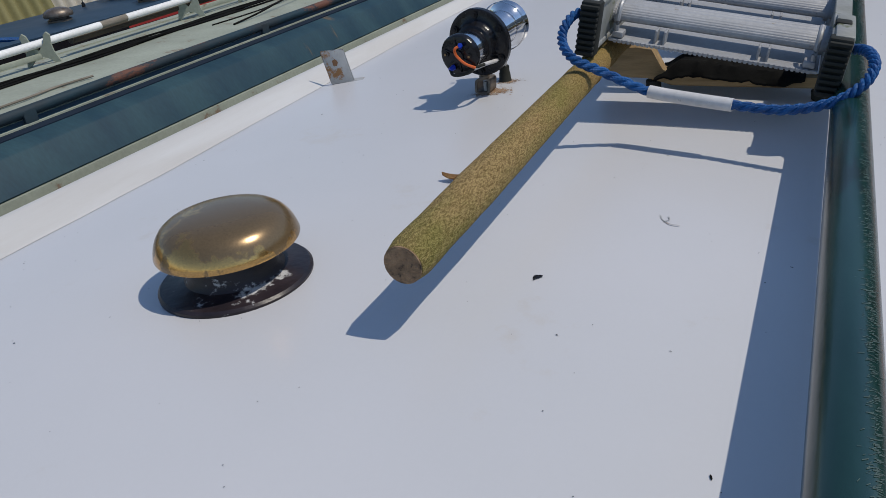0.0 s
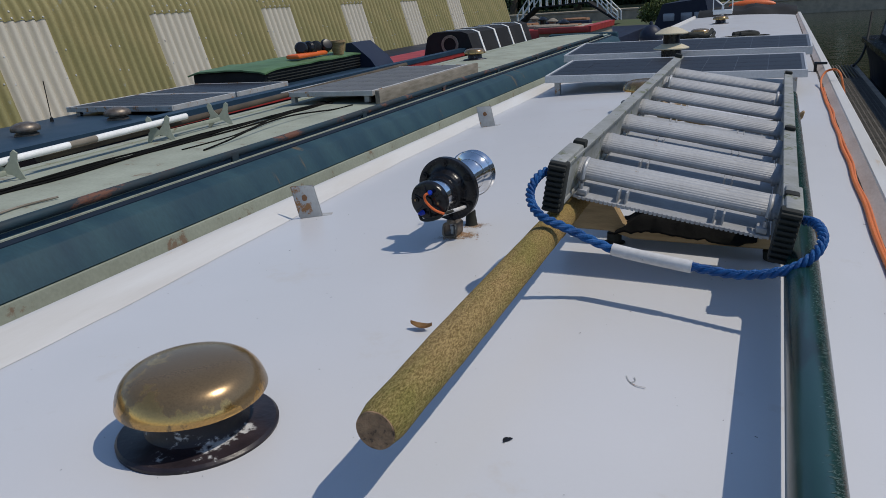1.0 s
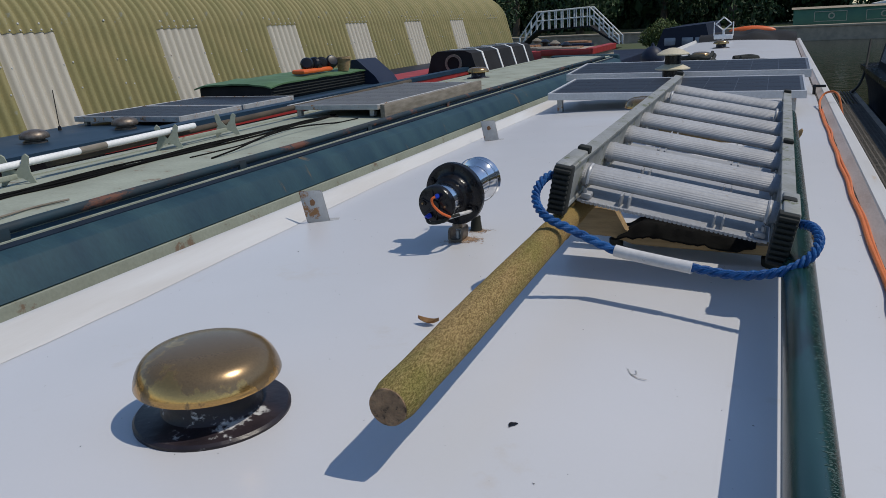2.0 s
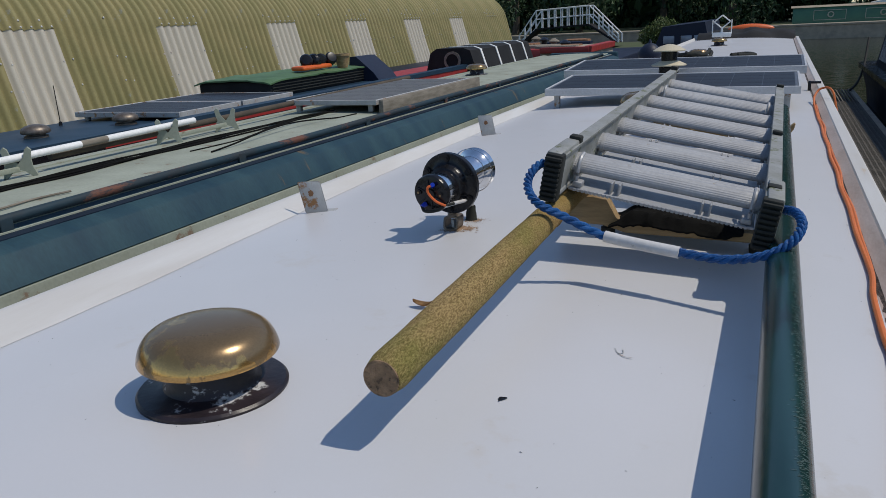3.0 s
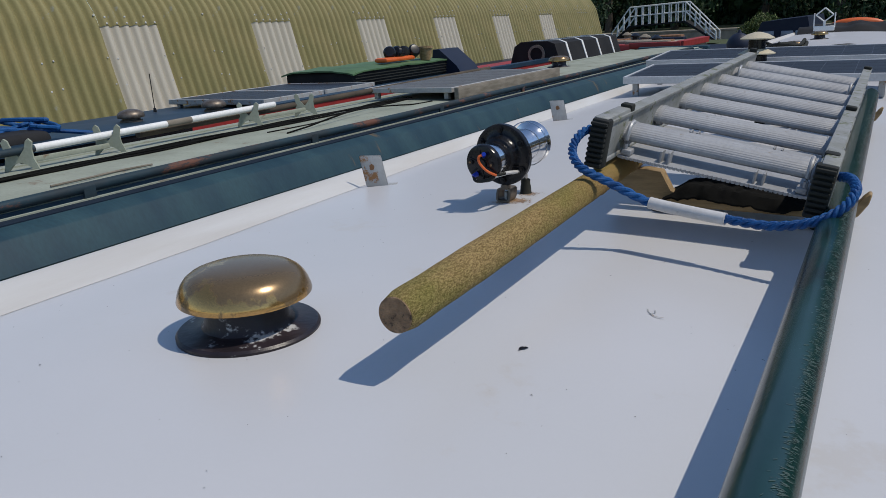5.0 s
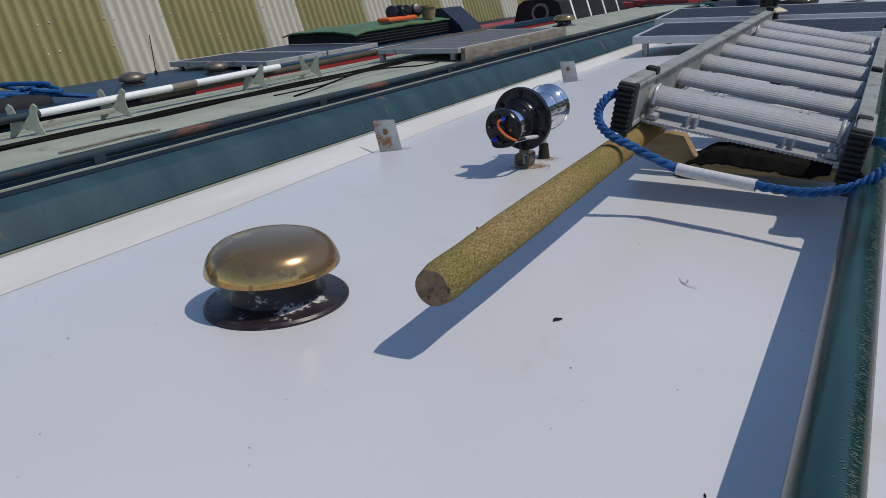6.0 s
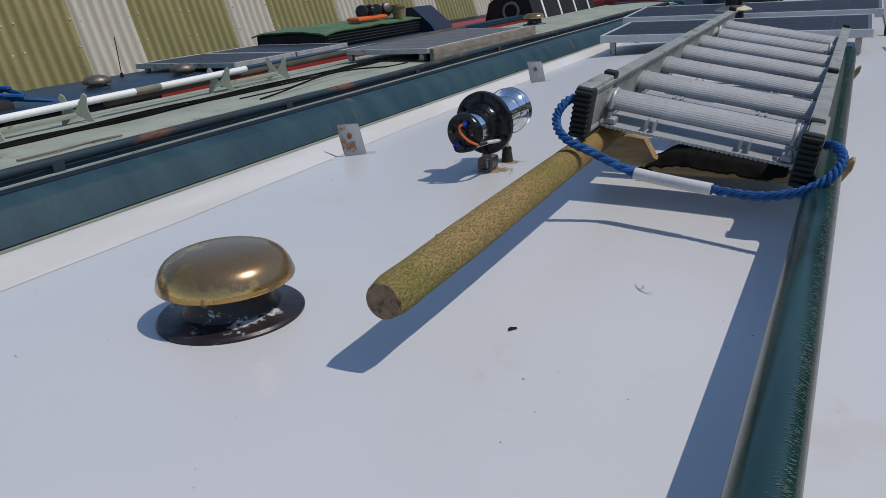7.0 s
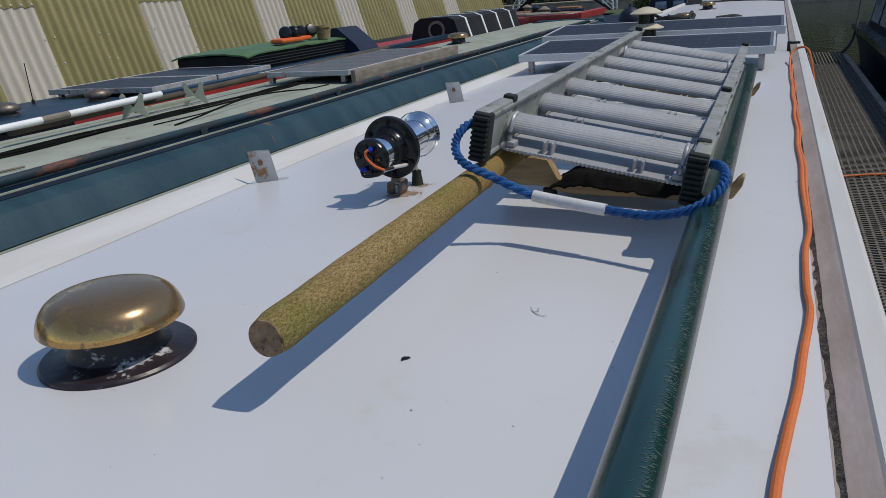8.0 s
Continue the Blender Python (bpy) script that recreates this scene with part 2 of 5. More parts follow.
for (ca, cb), q, lo, hi in ((((0.115, 0.098, 0.022), (0.155, 0.100, 0.036)), ns[0], 0.40, 0.60), (((0.30, 0.255, 0.085), (0.44, 0.315, 0.14)), ns[0], 0.40, 0.60)):
    mr, mm = nn.new("ShaderNodeMapRange"), nn.new("ShaderNodeMix")
    mr.inputs[1].default_value, mr.inputs[2].default_value = lo, hi
    mm.data_type = 'RGBA'
    mm.inputs["A"].default_value, mm.inputs["B"].default_value = (*ca, 1), (*cb, 1)
    ll.new(q.outputs[0], mr.inputs[0]), ll.new(mr.outputs[0], mm.inputs["Factor"])
    cols.append(mm.outputs["Result"])
av_ = nn.new("ShaderNodeMath")
av_.operation = 'ADD'
ll.new(ns[1].outputs[0], av_.inputs[0]), ll.new(ns[2].outputs[0], av_.inputs[1])
mr, mm = nn.new("ShaderNodeMapRange"), nn.new("ShaderNodeMix")
mr.inputs[1].default_value, mr.inputs[2].default_value = 0.87, 1.13
mm.data_type = 'RGBA'
ll.new(av_.outputs[0], mr.inputs[0]), ll.new(mr.outputs[0], mm.inputs["Factor"])
ll.new(cols[0], mm.inputs["A"]), ll.new(cols[1], mm.inputs["B"])
sy_, my_, bare = nn.new("ShaderNodeSeparateXYZ"), nn.new("ShaderNodeMapRange"), nn.new("ShaderNodeMix")     # the moss gives way to bare brown wood
wob = nn.new("ShaderNodeMath")
wob.operation = 'MULTIPLY_ADD'
wob.inputs[1].default_value = 0.5
ll.new(tc.outputs["Object"], sy_.inputs[0]), ll.new(ns[0].outputs[0], wob.inputs[0]), ll.new(sy_.outputs["Y"], wob.inputs[2])
my_.inputs[1].default_value, my_.inputs[2].default_value, my_.inputs[4].default_value = 0.55, 1.2, 0.62
bare.data_type, bare.blend_type = 'RGBA', 'MIX'
bare.inputs["B"].default_value = (0.30, 0.175, 0.062, 1)
ll.new(wob.outputs[0], my_.inputs[0]), ll.new(my_.outputs[0], bare.inputs["Factor"])
ll.new(mm.outputs["Result"], bare.inputs["A"]), ll.new(bare.outputs["Result"], bs.inputs["Base Color"])
bb = nn.new("ShaderNodeBump")
bb.inputs["Strength"].default_value, bb.inputs["Distance"].default_value = 0.9, 0.004
ll.new(av_.outputs[0], bb.inputs["Height"]), ll.new(bb.outputs[0], bs.inputs["Normal"])

# the water: dark, with small ripples
m = bpy.data.materials.new("canal_water")
m.use_nodes = True
nn, ll = m.node_tree.nodes, m.node_tree.links
bs = nn["Principled BSDF"]
bs.inputs["Base Color"].default_value = (0.035, 0.035, 0.018, 1)
bs.inputs["Roughness"].default_value = 0.06
wv, wb, wc = nn.new("ShaderNodeTexNoise"), nn.new("ShaderNodeBump"), nn.new("ShaderNodeTexCoord")
wv.inputs["Scale"].default_value, wv.inputs["Detail"].default_value = 4.5, 4
wb.inputs["Strength"].default_value, wb.inputs["Distance"].default_value = 0.35, 0.05
ll.new(wc.outputs["Object"], wv.inputs[0]), ll.new(wv.outputs[0], wb.inputs["Height"]), ll.new(wb.outputs[0], bs.inputs["Normal"])
WATER = m


# ---- mesh helpers ----
def part(name, bm, material, parent=None, label="", smooth=35):
    me = bpy.data.meshes.new(name)
    bmesh.ops.recalc_face_normals(bm, faces=bm.faces)
    bm.to_mesh(me)
    bm.free()
    me.materials.append(material)
    if smooth:
        me.shade_smooth()
        me.set_sharp_from_angle(angle=radians(smooth))
    ob = new(name, me)
    if parent:
        ob.parent = parent
    if label:
        ob["label"] = label
    return ob


def thing(name, label, category, at=(0, 0, 0), group="", kind="", m=None):
    ob = new(name)
    ob.empty_display_size = 0.05
    ob.matrix_world = m if m else Matrix.Translation(at)
    return tagged(ob, label, category, group, kind)


def box(bm, c, s, bevel=0.0, m=None, seg=2):
    r = bmesh.ops.create_cube(bm, size=1.0, matrix=(m or Matrix()) @ Matrix.Translation(c) @ Matrix.Diagonal((*s, 1)))
    if bevel:
        es = list({e for v in r["verts"] for e in v.link_edges})
        bmesh.ops.bevel(bm, geom=es, offset=bevel, segments=seg, affect='EDGES', profile=0.5)
    return bm


def B():
    return bmesh.new()


def lathe(bm, prof, m=None, seg=40, cap=True):
    """prof: (radius, height) pairs turned about z."""
    m = m or Matrix()
    rings = []
    for r, z in prof:
        if r < 1e-6:
            rings.append([bm.verts.new(m @ Vector((0, 0, z)))])
        else:
            rings.append([bm.verts.new(m @ Vector((r * math.cos(2 * math.pi * i / seg), r * math.sin(2 * math.pi * i / seg), z))) for i in range(seg)])
    for a, b in zip(rings, rings[1:]):
        for i in range(seg):
            j = (i + 1) % seg
            if len(a) == 1 and len(b) == 1:
                continue
            if len(a) == 1:
                bm.faces.new((a[0], b[i], b[j]))
            elif len(b) == 1:
                bm.faces.new((a[i], b[0], a[j]))
            else:
                bm.faces.new((a[i], b[i], b[j], a[j]))
    if cap:
        for ring in (rings[0], rings[-1]):
            if len(ring) > 2:
                bm.faces.new(ring)
    return bm


def axis_m(p0, p1):
    p0, p1 = Vector(p0), Vector(p1)
    q = (p1 - p0).to_track_quat("Z", "Y")
    return Matrix.Translation(p0) @ q.to_matrix().to_4x4()


def cyl(bm, p0, p1, r, seg=16, r2=None):
    L = (Vector(p1) - Vector(p0)).length
    return lathe(bm, [(r, 0), (r if r2 is None else r2, L)], axis_m(p0, p1), seg)


def spline(pts, n=8):
    """Catmull-Rom points through pts."""
    P = [Vector(p) for p in pts]
    P = [2 * P[0] - P[1], *P, 2 * P[-1] - P[-2]]
    out = []
    for i in range(1, len(P) - 2):
        a, b, c, d = P[i - 1:i + 3]
        for k in range(n):
            t = k / n
            out.append(0.5 * ((2 * b) + (c - a) * t + (2 * a - 5 * b + 4 * c - d) * t * t + (3 * b - a - 3 * c + d) * t ** 3))
    return out + [P[-2]]


def sweep(bm, pts, r, seg=8, shift=None):
    """A tube along pts; shift(k, side, up) moves each ring's centre."""
    pts = [Vector(p) for p in pts]
    up = Vector((0, 0, 1))
    rings = []
    for k, p in enumerate(pts):
        d = (pts[min(k + 1, len(pts) - 1)] - pts[max(k - 1, 0)]).normalized()
        s = d.cross(up)
        s = s.normalized() if s.length > 1e-4 else Vector((1, 0, 0))
        u = s.cross(d)
        c = p + (shift(k, s, u) if shift else Vector())
        rr = r(k) if callable(r) else r
        rings.append([bm.verts.new(c + rr * (math.cos(2 * math.pi * i / seg) * s + math.sin(2 * math.pi * i / seg) * u)) for i in range(seg)])
    for a, b in zip(rings, rings[1:]):
        for i in range(seg):
            bm.faces.new((a[i], a[(i + 1) % seg], b[(i + 1) % seg], b[i]))
    bm.faces.new(rings[0]), bm.faces.new(rings[-1])
    return bm


def prism(bm, poly, y0, y1, axis="y", steps=1, closed=True):
    """Extrudes a section: poly of (x, z) along y, or of (y, z) along x."""
    rings = []
    for k in range(steps + 1):
        t = y0 + (y1 - y0) * k / steps
        rings.append([bm.verts.new((a, t, b) if axis == "y" else (t, a, b)) for a, b in poly])
    n = len(poly)
    for a, b in zip(rings, rings[1:]):
        for i in range(n if closed else n - 1):
            bm.faces.new((a[i], a[(i + 1) % n], b[(i + 1) % n], b[i]))
    if closed:
        bm.faces.new(rings[0]), bm.faces.new(rings[-1])
    return bm


WATER_Z = -1.3

# ---- ground, water, banks ----
bm = B()
bmesh.ops.create_grid(bm, x_segments=2, y_segments=2, size=900, matrix=Matrix.Translation((0, 0, WATER_Z)))
tagged(part("water", bm, WATER, smooth=0), "brown-green rippled canal water of the marina", "water", kind="structure")


def camber(x):
    return 0.012 - 0.03 * ((x + 0.3) / 0.7) ** 2


# ---- our boat ----
boat = thing("narrowboat", "white-roofed narrowboat with raised roof edges, moored at a pontoon", "boat", (0, 0, 0))
bm = B()
xs = [-1.0 + 1.536 * i / 24 for i in range(25)]
prism(bm, [(x, camber(x)) for x in xs] + [(0.536, -0.08), (-1.0, -0.08)], -2.6, 13.2, steps=1)
part("roof", bm, WHITE, boat, "smooth white painted steel roof")
bm = B()
ys_ = [-2.6 + 0.05 * k for k in range(317)]
rows_ = []
for y in ys_:                       # the lip's inner foot wanders where the paint was laid on thick
    xi = -0.918 - 0.030 * min(1, max(0, (y - 0.3) / 0.7)) - 0.030 * min(1, max(0, (y - 0.9) / 0.8)) + 0.006 * noise.noise((2, y * 2.6, 0)) + 0.003 * noise.noise((5, y * 9, 0))
    sec = ((xi, camber(xi) + 0.0006), (xi - 0.005, camber(xi) + 0.002), (-0.5 * (1.020 - xi), 0.005), (-1.012, 0.016), (-1.022, 0.018), (-1.032, 0.016), (-1.036, 0.008), (-1.036, -0.085))
    rows_.append([bm.verts.new((x, y, z)) for x, z in sec])
for a_, b2 in zip(rows_, rows_[1:]):
    for k in range(7):
        bm.faces.new((a_[k], a_[k + 1], b2[k + 1], b2[k]))
part("roof_edge", bm, STRIP, boat, "white raised roof edge with rust-brown stains")
bm = B()
prism(bm, [(0.559, -0.03), (0.559, -0.008), (0.564, -0.002), (0.598, -0.002), (0.606, -0.009), (0.608, -0.08), (0.559, -0.08)], -2.6, 13.2)
part("roof_edge", bm, STRIP, boat, "white raised roof edge with rust-brown stains")
bm = B()
prism(bm, [(0.520, camber(0.520) + 0.0004), (0.528, -0.027), (0.552, -0.010), (0.5595, -0.006), (0.5595, -0.08), (0.520, -0.08)], -2.6, 13.2)
part("edge_face", bm, DIRTY, boat, "grimy pinkish-grey inner face of the roof edge")
bm = B()
gx = [-2.6 + 15.8 * k / 700 for k in range(701)]
rows_ = []
for y in gx:
    w0, w1 = 0.003 + 0.004 * noise.noise((0, y * 9, 1)) + 0.004 * noise.noise((0, y * 40, 5)), 0.004 + 0.002 * noise.noise((3, y * 14, 1))
    rows_.append([bm.verts.new(v) for v in ((0.524 - w0, y, camber(0.524 - w0) + 0.0006), (0.526, y, camber(0.526) + 0.0030), (0.527 + 0.7 * w1, y, -0.0255 + 0.5 * w1))])
for a_, b2 in zip(rows_, rows_[1:]):
    for k in range(2):
        bm.faces.new((a_[k], a_[k + 1], b2[k + 1], b2[k]))
part("gutter_dirt", bm, GRIT, boat, "dark grit along the roof gutter")
bm = B()
prism(bm, [(-1.04, -0.081), (0.60, -0.081), (0.74, -0.95), (0.85, -0.96), (0.85, -1.5), (-1.15, -1.5), (-1.15, -0.96), (-1.10, -0.95)], -2.6, 13.2)
part("cabin", bm, NAVY, boat)
for x0, y0 in ((-0.889, 0.944), (-0.892, 2.437)):
    bm = B()
    box(bm, (0, 0, 0.045), (0.066, 0.005, 0.094), 0.004)
    for v in bm.verts:
        v.co.x -= 0.18 * v.co.z
    box(bm, (0.035, 0.012, 0.002), (0.045, 0.03, 0.004), 0.0015)
    bm.transform(pose(x0, y0, camber(x0), 0, 0, 22))
    bk = part("bracket", bm, GALV, boat, "small grey steel bracket with rust marks")
    bm = B()
    rs = random.Random(int(y0 * 10))
    vs = [bm.verts.new((-0.012 + rs.uniform(0.6, 1.0) * 0.010 * math.cos(a), -0.0031, 0.058 + rs.uniform(0.6, 1.0) * 0.012 * math.sin(a))) for a in [2 * math.pi * k / 16 for k in range(16)]]
    bm.faces.new(vs)
    bm.transform(pose(x0, y0, camber(x0), 0, 0, 22))
    part("rust_patch", bm, RUST, bk, "brown rust patch", smooth=0)

# ---- mushroom vents ----


def mushroom_vent(label, m, base_mat=BLACKP):
    v = thing("mushroom_vent", label, "roof vent", m=m, group="mushroom vents")
    bm = B()
    lathe(bm, [(0.0, -0.006), (0.1075, -0.006), (0.108, 0.004), (0.1045, 0.0075), (0.080, 0.0095), (0.070, 0.013), (0.064, 0.022), (0.062, 0.08), (0, 0.08)], seg=56)
    part("base", bm, base_mat, v, "black painted base flange, flaking to white")
    bm = B()
    lathe(bm, [(0, 0.063), (0.089, 0.061), (0.0965, 0.0565), (0.0995, 0.0560), (0.1000, 0.0575), (0.0984, 0.0645), (0.0957, 0.0725), (0.0915, 0.0805), (0.0855, 0.0880), (0.0770, 0.0940), (0.0640, 0.0985), (0.0445, 0.1014), (0.0220, 0.1028), (0, 0.1032)], seg=72)
    part("cap", bm, BRASS, v, "polished but tarnished brass dome")
    return v


vent = mushroom_vent("tarnished brass mushroom vent with flaking black base on the white roof", pose(-0.407, -0.102, camber(-0.407) + 0.001, 0, 0.5, 0))
for x, y, k in ((-0.24, 2.72, 0.9), (-0.42, 7.4, 0.95), (-0.42, 10.3, 1.0)):
    copy_thing(vent, pose(x, y, camber(x) + (0.04 if y < 3 else 0.0)))["label"] = "brass mushroom vent further along the white roof"

# ---- timber pole ----
pole = thing("timber_pole", "round moss-stained timber pole resting on a roof cradle", "wooden pole", (-0.090, -0.168, 0.105))
bm = B()
N = 60
a, b_ = Vector((0, 0, 0)), Vector((0.012, 1.2, 0.031))
pts = [a.lerp(b_, k / N) for k in range(N + 1)]
sweep(bm, pts, lambda k: 0.0268 + 0.0018 * min(1, k / 12) - 0.0042 * max(0, k - 12) / (N - 12) + 0.0008 * noise.noise((k * 0.35, 0, 0)) - (0.003 if k == 0 else 0), seg=28)
for v in bm.verts:
    d = noise.noise(v.co * 30) * 0.0011
    v.co += Vector((d, 0, d))
part("shaft", bm, LOG, pole, smooth=50)
bm = B()
lathe(bm, [(0.0, 0.0), (0.0234, 0.0), (0.0234, 0.003), (0, 0.003)], axis_m((0, -0.0025, 0), (0, 0.01, 0)), seg=28)
shaft = bpy.data.objects["shaft"]
for f in (0.60,):
    ring = [a.lerp(b_, f + d_) + Vector((0, 0, 0)) for d_ in (-0.004, 0, 0.004)]
    bmr = B()
    sweep(bmr, ring, lambda k, f=f: (0.0299 if k == 1 else 0.0292) - 0.0050 * max(0, f - 0.2), seg=28)
    part("knot_ring", bmr, LOG, pole)
part("cut_end", bm, ENDWOOD, pole, "grey weathered end grain")

# ---- cradles ----


def cradle(y):
    c = thing("roof_cradle", "wooden cradle across the roof holding pole and ladder", "pole rack", (0, y, 0), group="roof cradles")
    bm = B()
    prism(bm, [(-0.13, 0.05), (-0.125, 0.10), (-0.115, 0.118), (-0.105, 0.108), (-0.085, 0.100), (-0.055, 0.105), (-0.02, 0.10), (0.0, 0.055), (0.02, 0.045), (0.30, 0.035), (0.318, 0.050), (0.335, 0.043), (0.353, 0.040),
               (0.371, 0.047), (0.381, 0.063), (0.392, 0.073), (0.397, 0.070), (0.392, 0.050), (0.375, 0.024), (0.35, 0.014), (0.02, 0.022), (-0.03, 0.040), (-0.10, 0.040)], -0.016, 0.016)
    bmesh.ops.bevel(bm, geom=bm.edges[:], offset=0.002, segments=1, affect='EDGES')
    part("bar", bm, WOOD, c)
    for x in (-0.02, 0.31):
        bm = B()
        lathe(bm, [(0.022, camber(x)), (0.024, 0.008), (0.016, 0.012), (0.016, 0.03), (0, 0.03)], Matrix.Translation((x, 0, 0)), seg=18)
        part("foot", bm, RUBBER, c, "round black rubber foot")
    return c


cradle(0.83)
cradle(2.30)

# ---- green tube ----
tube = thing("green_tube", "long dark green painted tube lying along the roof", "pole", (0.348, -1.6, 0.078))
bm = B()
lathe(bm, [(0.0, 0), (0.024, 0), (0.0275, 0.004), (0.0275, 4.15), (0.024, 4.165), (0, 4.165)], axis_m((0, 0, 0), (0.0, 4.2, 0.01)), seg=40)
shell = part("tube", bm, GREENTUBE, tube)
bm = B()
rs = random.Random(2)
for k in range(4200):     # scraped ticks along the upper outer side
    y = 0.4 + 3.2 * rs.random()
    if noise.noise((y * 3.0, 0, 7)) < -0.25:
        continue
    a0 = radians(rs.gauss(57, 8))
    ln_, da = rs.uniform(0.0006, 0.0030), radians(rs.uniform(2, 12))
    for q in range(1):
        vs = []
        for (dy, aa) in ((0, a0), (ln_ * 0.4, a0), (ln_ * 1.8, a0 - da), (ln_ * 1.4, a0 - da)):
            R_ = 0.0279
            vs.append(bm.verts.new((R_ * math.cos(aa), y + dy, 0.0024 * (y / 1.0) + R_ * math.sin(aa))))
        bm.faces.new(vs)
sc_ = part("scuffing", bm, SCUFF, shell, "pale scrape marks along the side", smooth=0)
sc_["kind"] = "stuff"

# ---- ladder ----
lad = thing("ladder", "aluminium extension ladder with fluted rungs lying on the roof", "ladder", m=pose(0.115, 0.533, 0.126, 1.0, 10.5, 0))
W, LL = 0.428, 1.86
for s in (-1, 1):
    x = s * (W / 2 - 0.014)
    bm = B()
    prism(bm, [(x - 0.014, 0.0), (x + 0.014, 0.0), (x + 0.014, 0.008), (x + 0.008, 0.012), (x + 0.008, 0.073), (x + 0.014, 0.077), (x + 0.014, 0.085), (x - 0.014, 0.085), (x - 0.014, 0.077), (x - 0.010, 0.073), (x - 0.010, 0.012), (x - 0.014, 0.008)], 0.02, LL)
    bmesh.ops.bevel(bm, geom=[e for e in bm.edges if abs(e.verts[0].co.y - e.verts[1].co.y) > 1], offset=0.0012, segments=1, affect='EDGES')
    st = part("stile", bm, MOSSALU, lad, "grey aluminium side rail with green moss")
    bm = B()
    box(bm, (x, 0.012, 0.042), (0.035, 0.03, 0.096), 0.004)
    ft = part("rubber_foot", bm, RUBBER, lad, "ribbed black rubber end")
    for k in range(9):
        bm = B()
        box(bm, (x, -0.006, 0.002 + k * 0.0100), (0.032, 0.010, 0.0056), 0.0008, seg=1)
        part("rib", bm, RUBBER, ft)
    for y in ((0.17, 1.80) if s < 0 else (0.10, 0.72, 1.80)):
        bm = B()
        box(bm, (x, y, 0.090), (0.026, 0.026, 0.018 if s < 0 else 0.010), 0.004)
        part("end_plug", bm, RUBBER, st)
for s_ in (-1, 1):
    x = s_ * (W / 2 - 0.010)
    bm = B()
    box(bm, (x, 0.085, 0.045), (0.030, 0.15, 0.094), 0.004)
    part("end_sleeve", bm, MOSSALU, lad, "grey end section with moss along its top")
rung_mesh = collar_mesh = tread_mesh = clip_mesh = rivet_mesh = None
TILT = radians(14)
for k in range(7):
    y = 0.165 + 0.25 * k
    if rung_mesh is None:
        bm = B()
        sec = []
        for i in range(84):
            t = 2 * math.pi * i / 84
            f = 1 + (0.055 if i % 3 else 0)
            u, w = 0.0350 * math.copysign(abs(math.cos(t)) ** 0.8, math.cos(t)), (0.017 if math.sin(t) > 0 else 0.010) * f * math.sin(t)
            sec.append((u * math.cos(TILT) - w * math.sin(TILT), u * math.sin(TILT) + w * math.cos(TILT)))
        prism(bm, sec, -W / 2 + 0.022, W / 2 - 0.022, axis="x")
        rg = part("rung", bm, ALU, lad, "fluted aluminium rung", smooth=0)
        rung_mesh = rg.data
        bm = B()
        prism(bm, [(0.0385 * math.cos(t) * math.cos(TILT) - 0.020 * math.sin(t) * math.sin(TILT), 0.0385 * math.cos(t) * math.sin(TILT) + 0.020 * math.sin(t) * math.cos(TILT)) for t in [2 * math.pi * i / 28 for i in range(28)]], -0.004, 0.004, axis="x")
        cl_ = part("collar", bm, ALU, rg)
        collar_mesh = cl_.data
        bm = B()
        box(bm, (0.0, 0.032, 0.0), (W - 0.062, 0.138, 0.006), 0.0012, seg=1)
        for i in range(40):
            box(bm, (-W / 2 + 0.045 + i * (W - 0.09) / 39, -0.039, 0.0), (0.0052, 0.006, 0.0055))
        td = part("tread", bm, ALU, lad, "flat tread of the lower section with serrated edge")
        tread_mesh = td.data
        bm = B()
        box(bm, (0, 0, 0), (0.004, 0.03, 0.03), 0.001, seg=1)
        cp_ = part("clip", bm, ALU, lad)
        clip_mesh = cp_.data
        bm = B()
        lathe(bm, [(0.0085, 0), (0.0075, 0.004), (0.004, 0.007), (0, 0.0075)], axis_m((0, 0, 0), (1, 0, 0)), seg=12)
        rv = part("rivet", bm, ALU, lad)
        rivet_mesh = rv.data
    else:
        rg, cl_, td, cp_, rv = (new(nm, me) for nm, me in (("rung", rung_mesh), ("collar", collar_mesh), ("tread", tread_mesh), ("clip", clip_mesh), ("rivet", rivet_mesh)))
        rg.parent = td.parent = cp_.parent = rv.parent = lad
        cl_.parent = rg
    rg.location = (0, y, 0.042)
    cl_.location = (-(W / 2 - 0.034), 0, 0)
    c2_ = new("collar", collar_mesh)
    c2_.parent, c2_.location = rg, (W / 2 - 0.034, 0, 0)
    td.location = (0, y - 0.034, 0.004)
    rv.location = (W / 2 - 0.006, y, 0.045)
    cp_.location = (-0.098, y - 0.05, 0.016)
    for sx_ in (-0.082, 0.082, 0.098):
        o = new("clip", clip_mesh)
        o.parent, o.location = lad, (sx_, y - 0.05, 0.016)
for y in (0.145, 1.40):
    for s_ in (-1, 1):
        bm = B()
        sweep(bm, spline([(s_ * (W / 2 - 0.043), y - 0.042, 0.010), (s_ * (W / 2 - 0.043), y - 0.044, 0.045), (s_ * (W / 2 - 0.043), y - 0.034, 0.066), (s_ * (W / 2 - 0.043), y - 0.012, 0.072)], 5), 0.0045, 8)
        box(bm, (s_ * (W / 2 - 0.047), y - 0.035, 0.014), (0.02, 0.03, 0.012), 0.003)
        part("guide_hook", bm, ALU, lad, "small grey guide hook")
# black mesh under the ladder, its black also filling in the shadow there
net = thing("shade_mat", "crumpled black sheet for the black mesh and the shadow under the ladder", "mat", (0.13, 0.835, -0.004))
bm = B()
bmesh.ops.create_grid(bm, x_segments=40, y_segments=16, size=0.5)
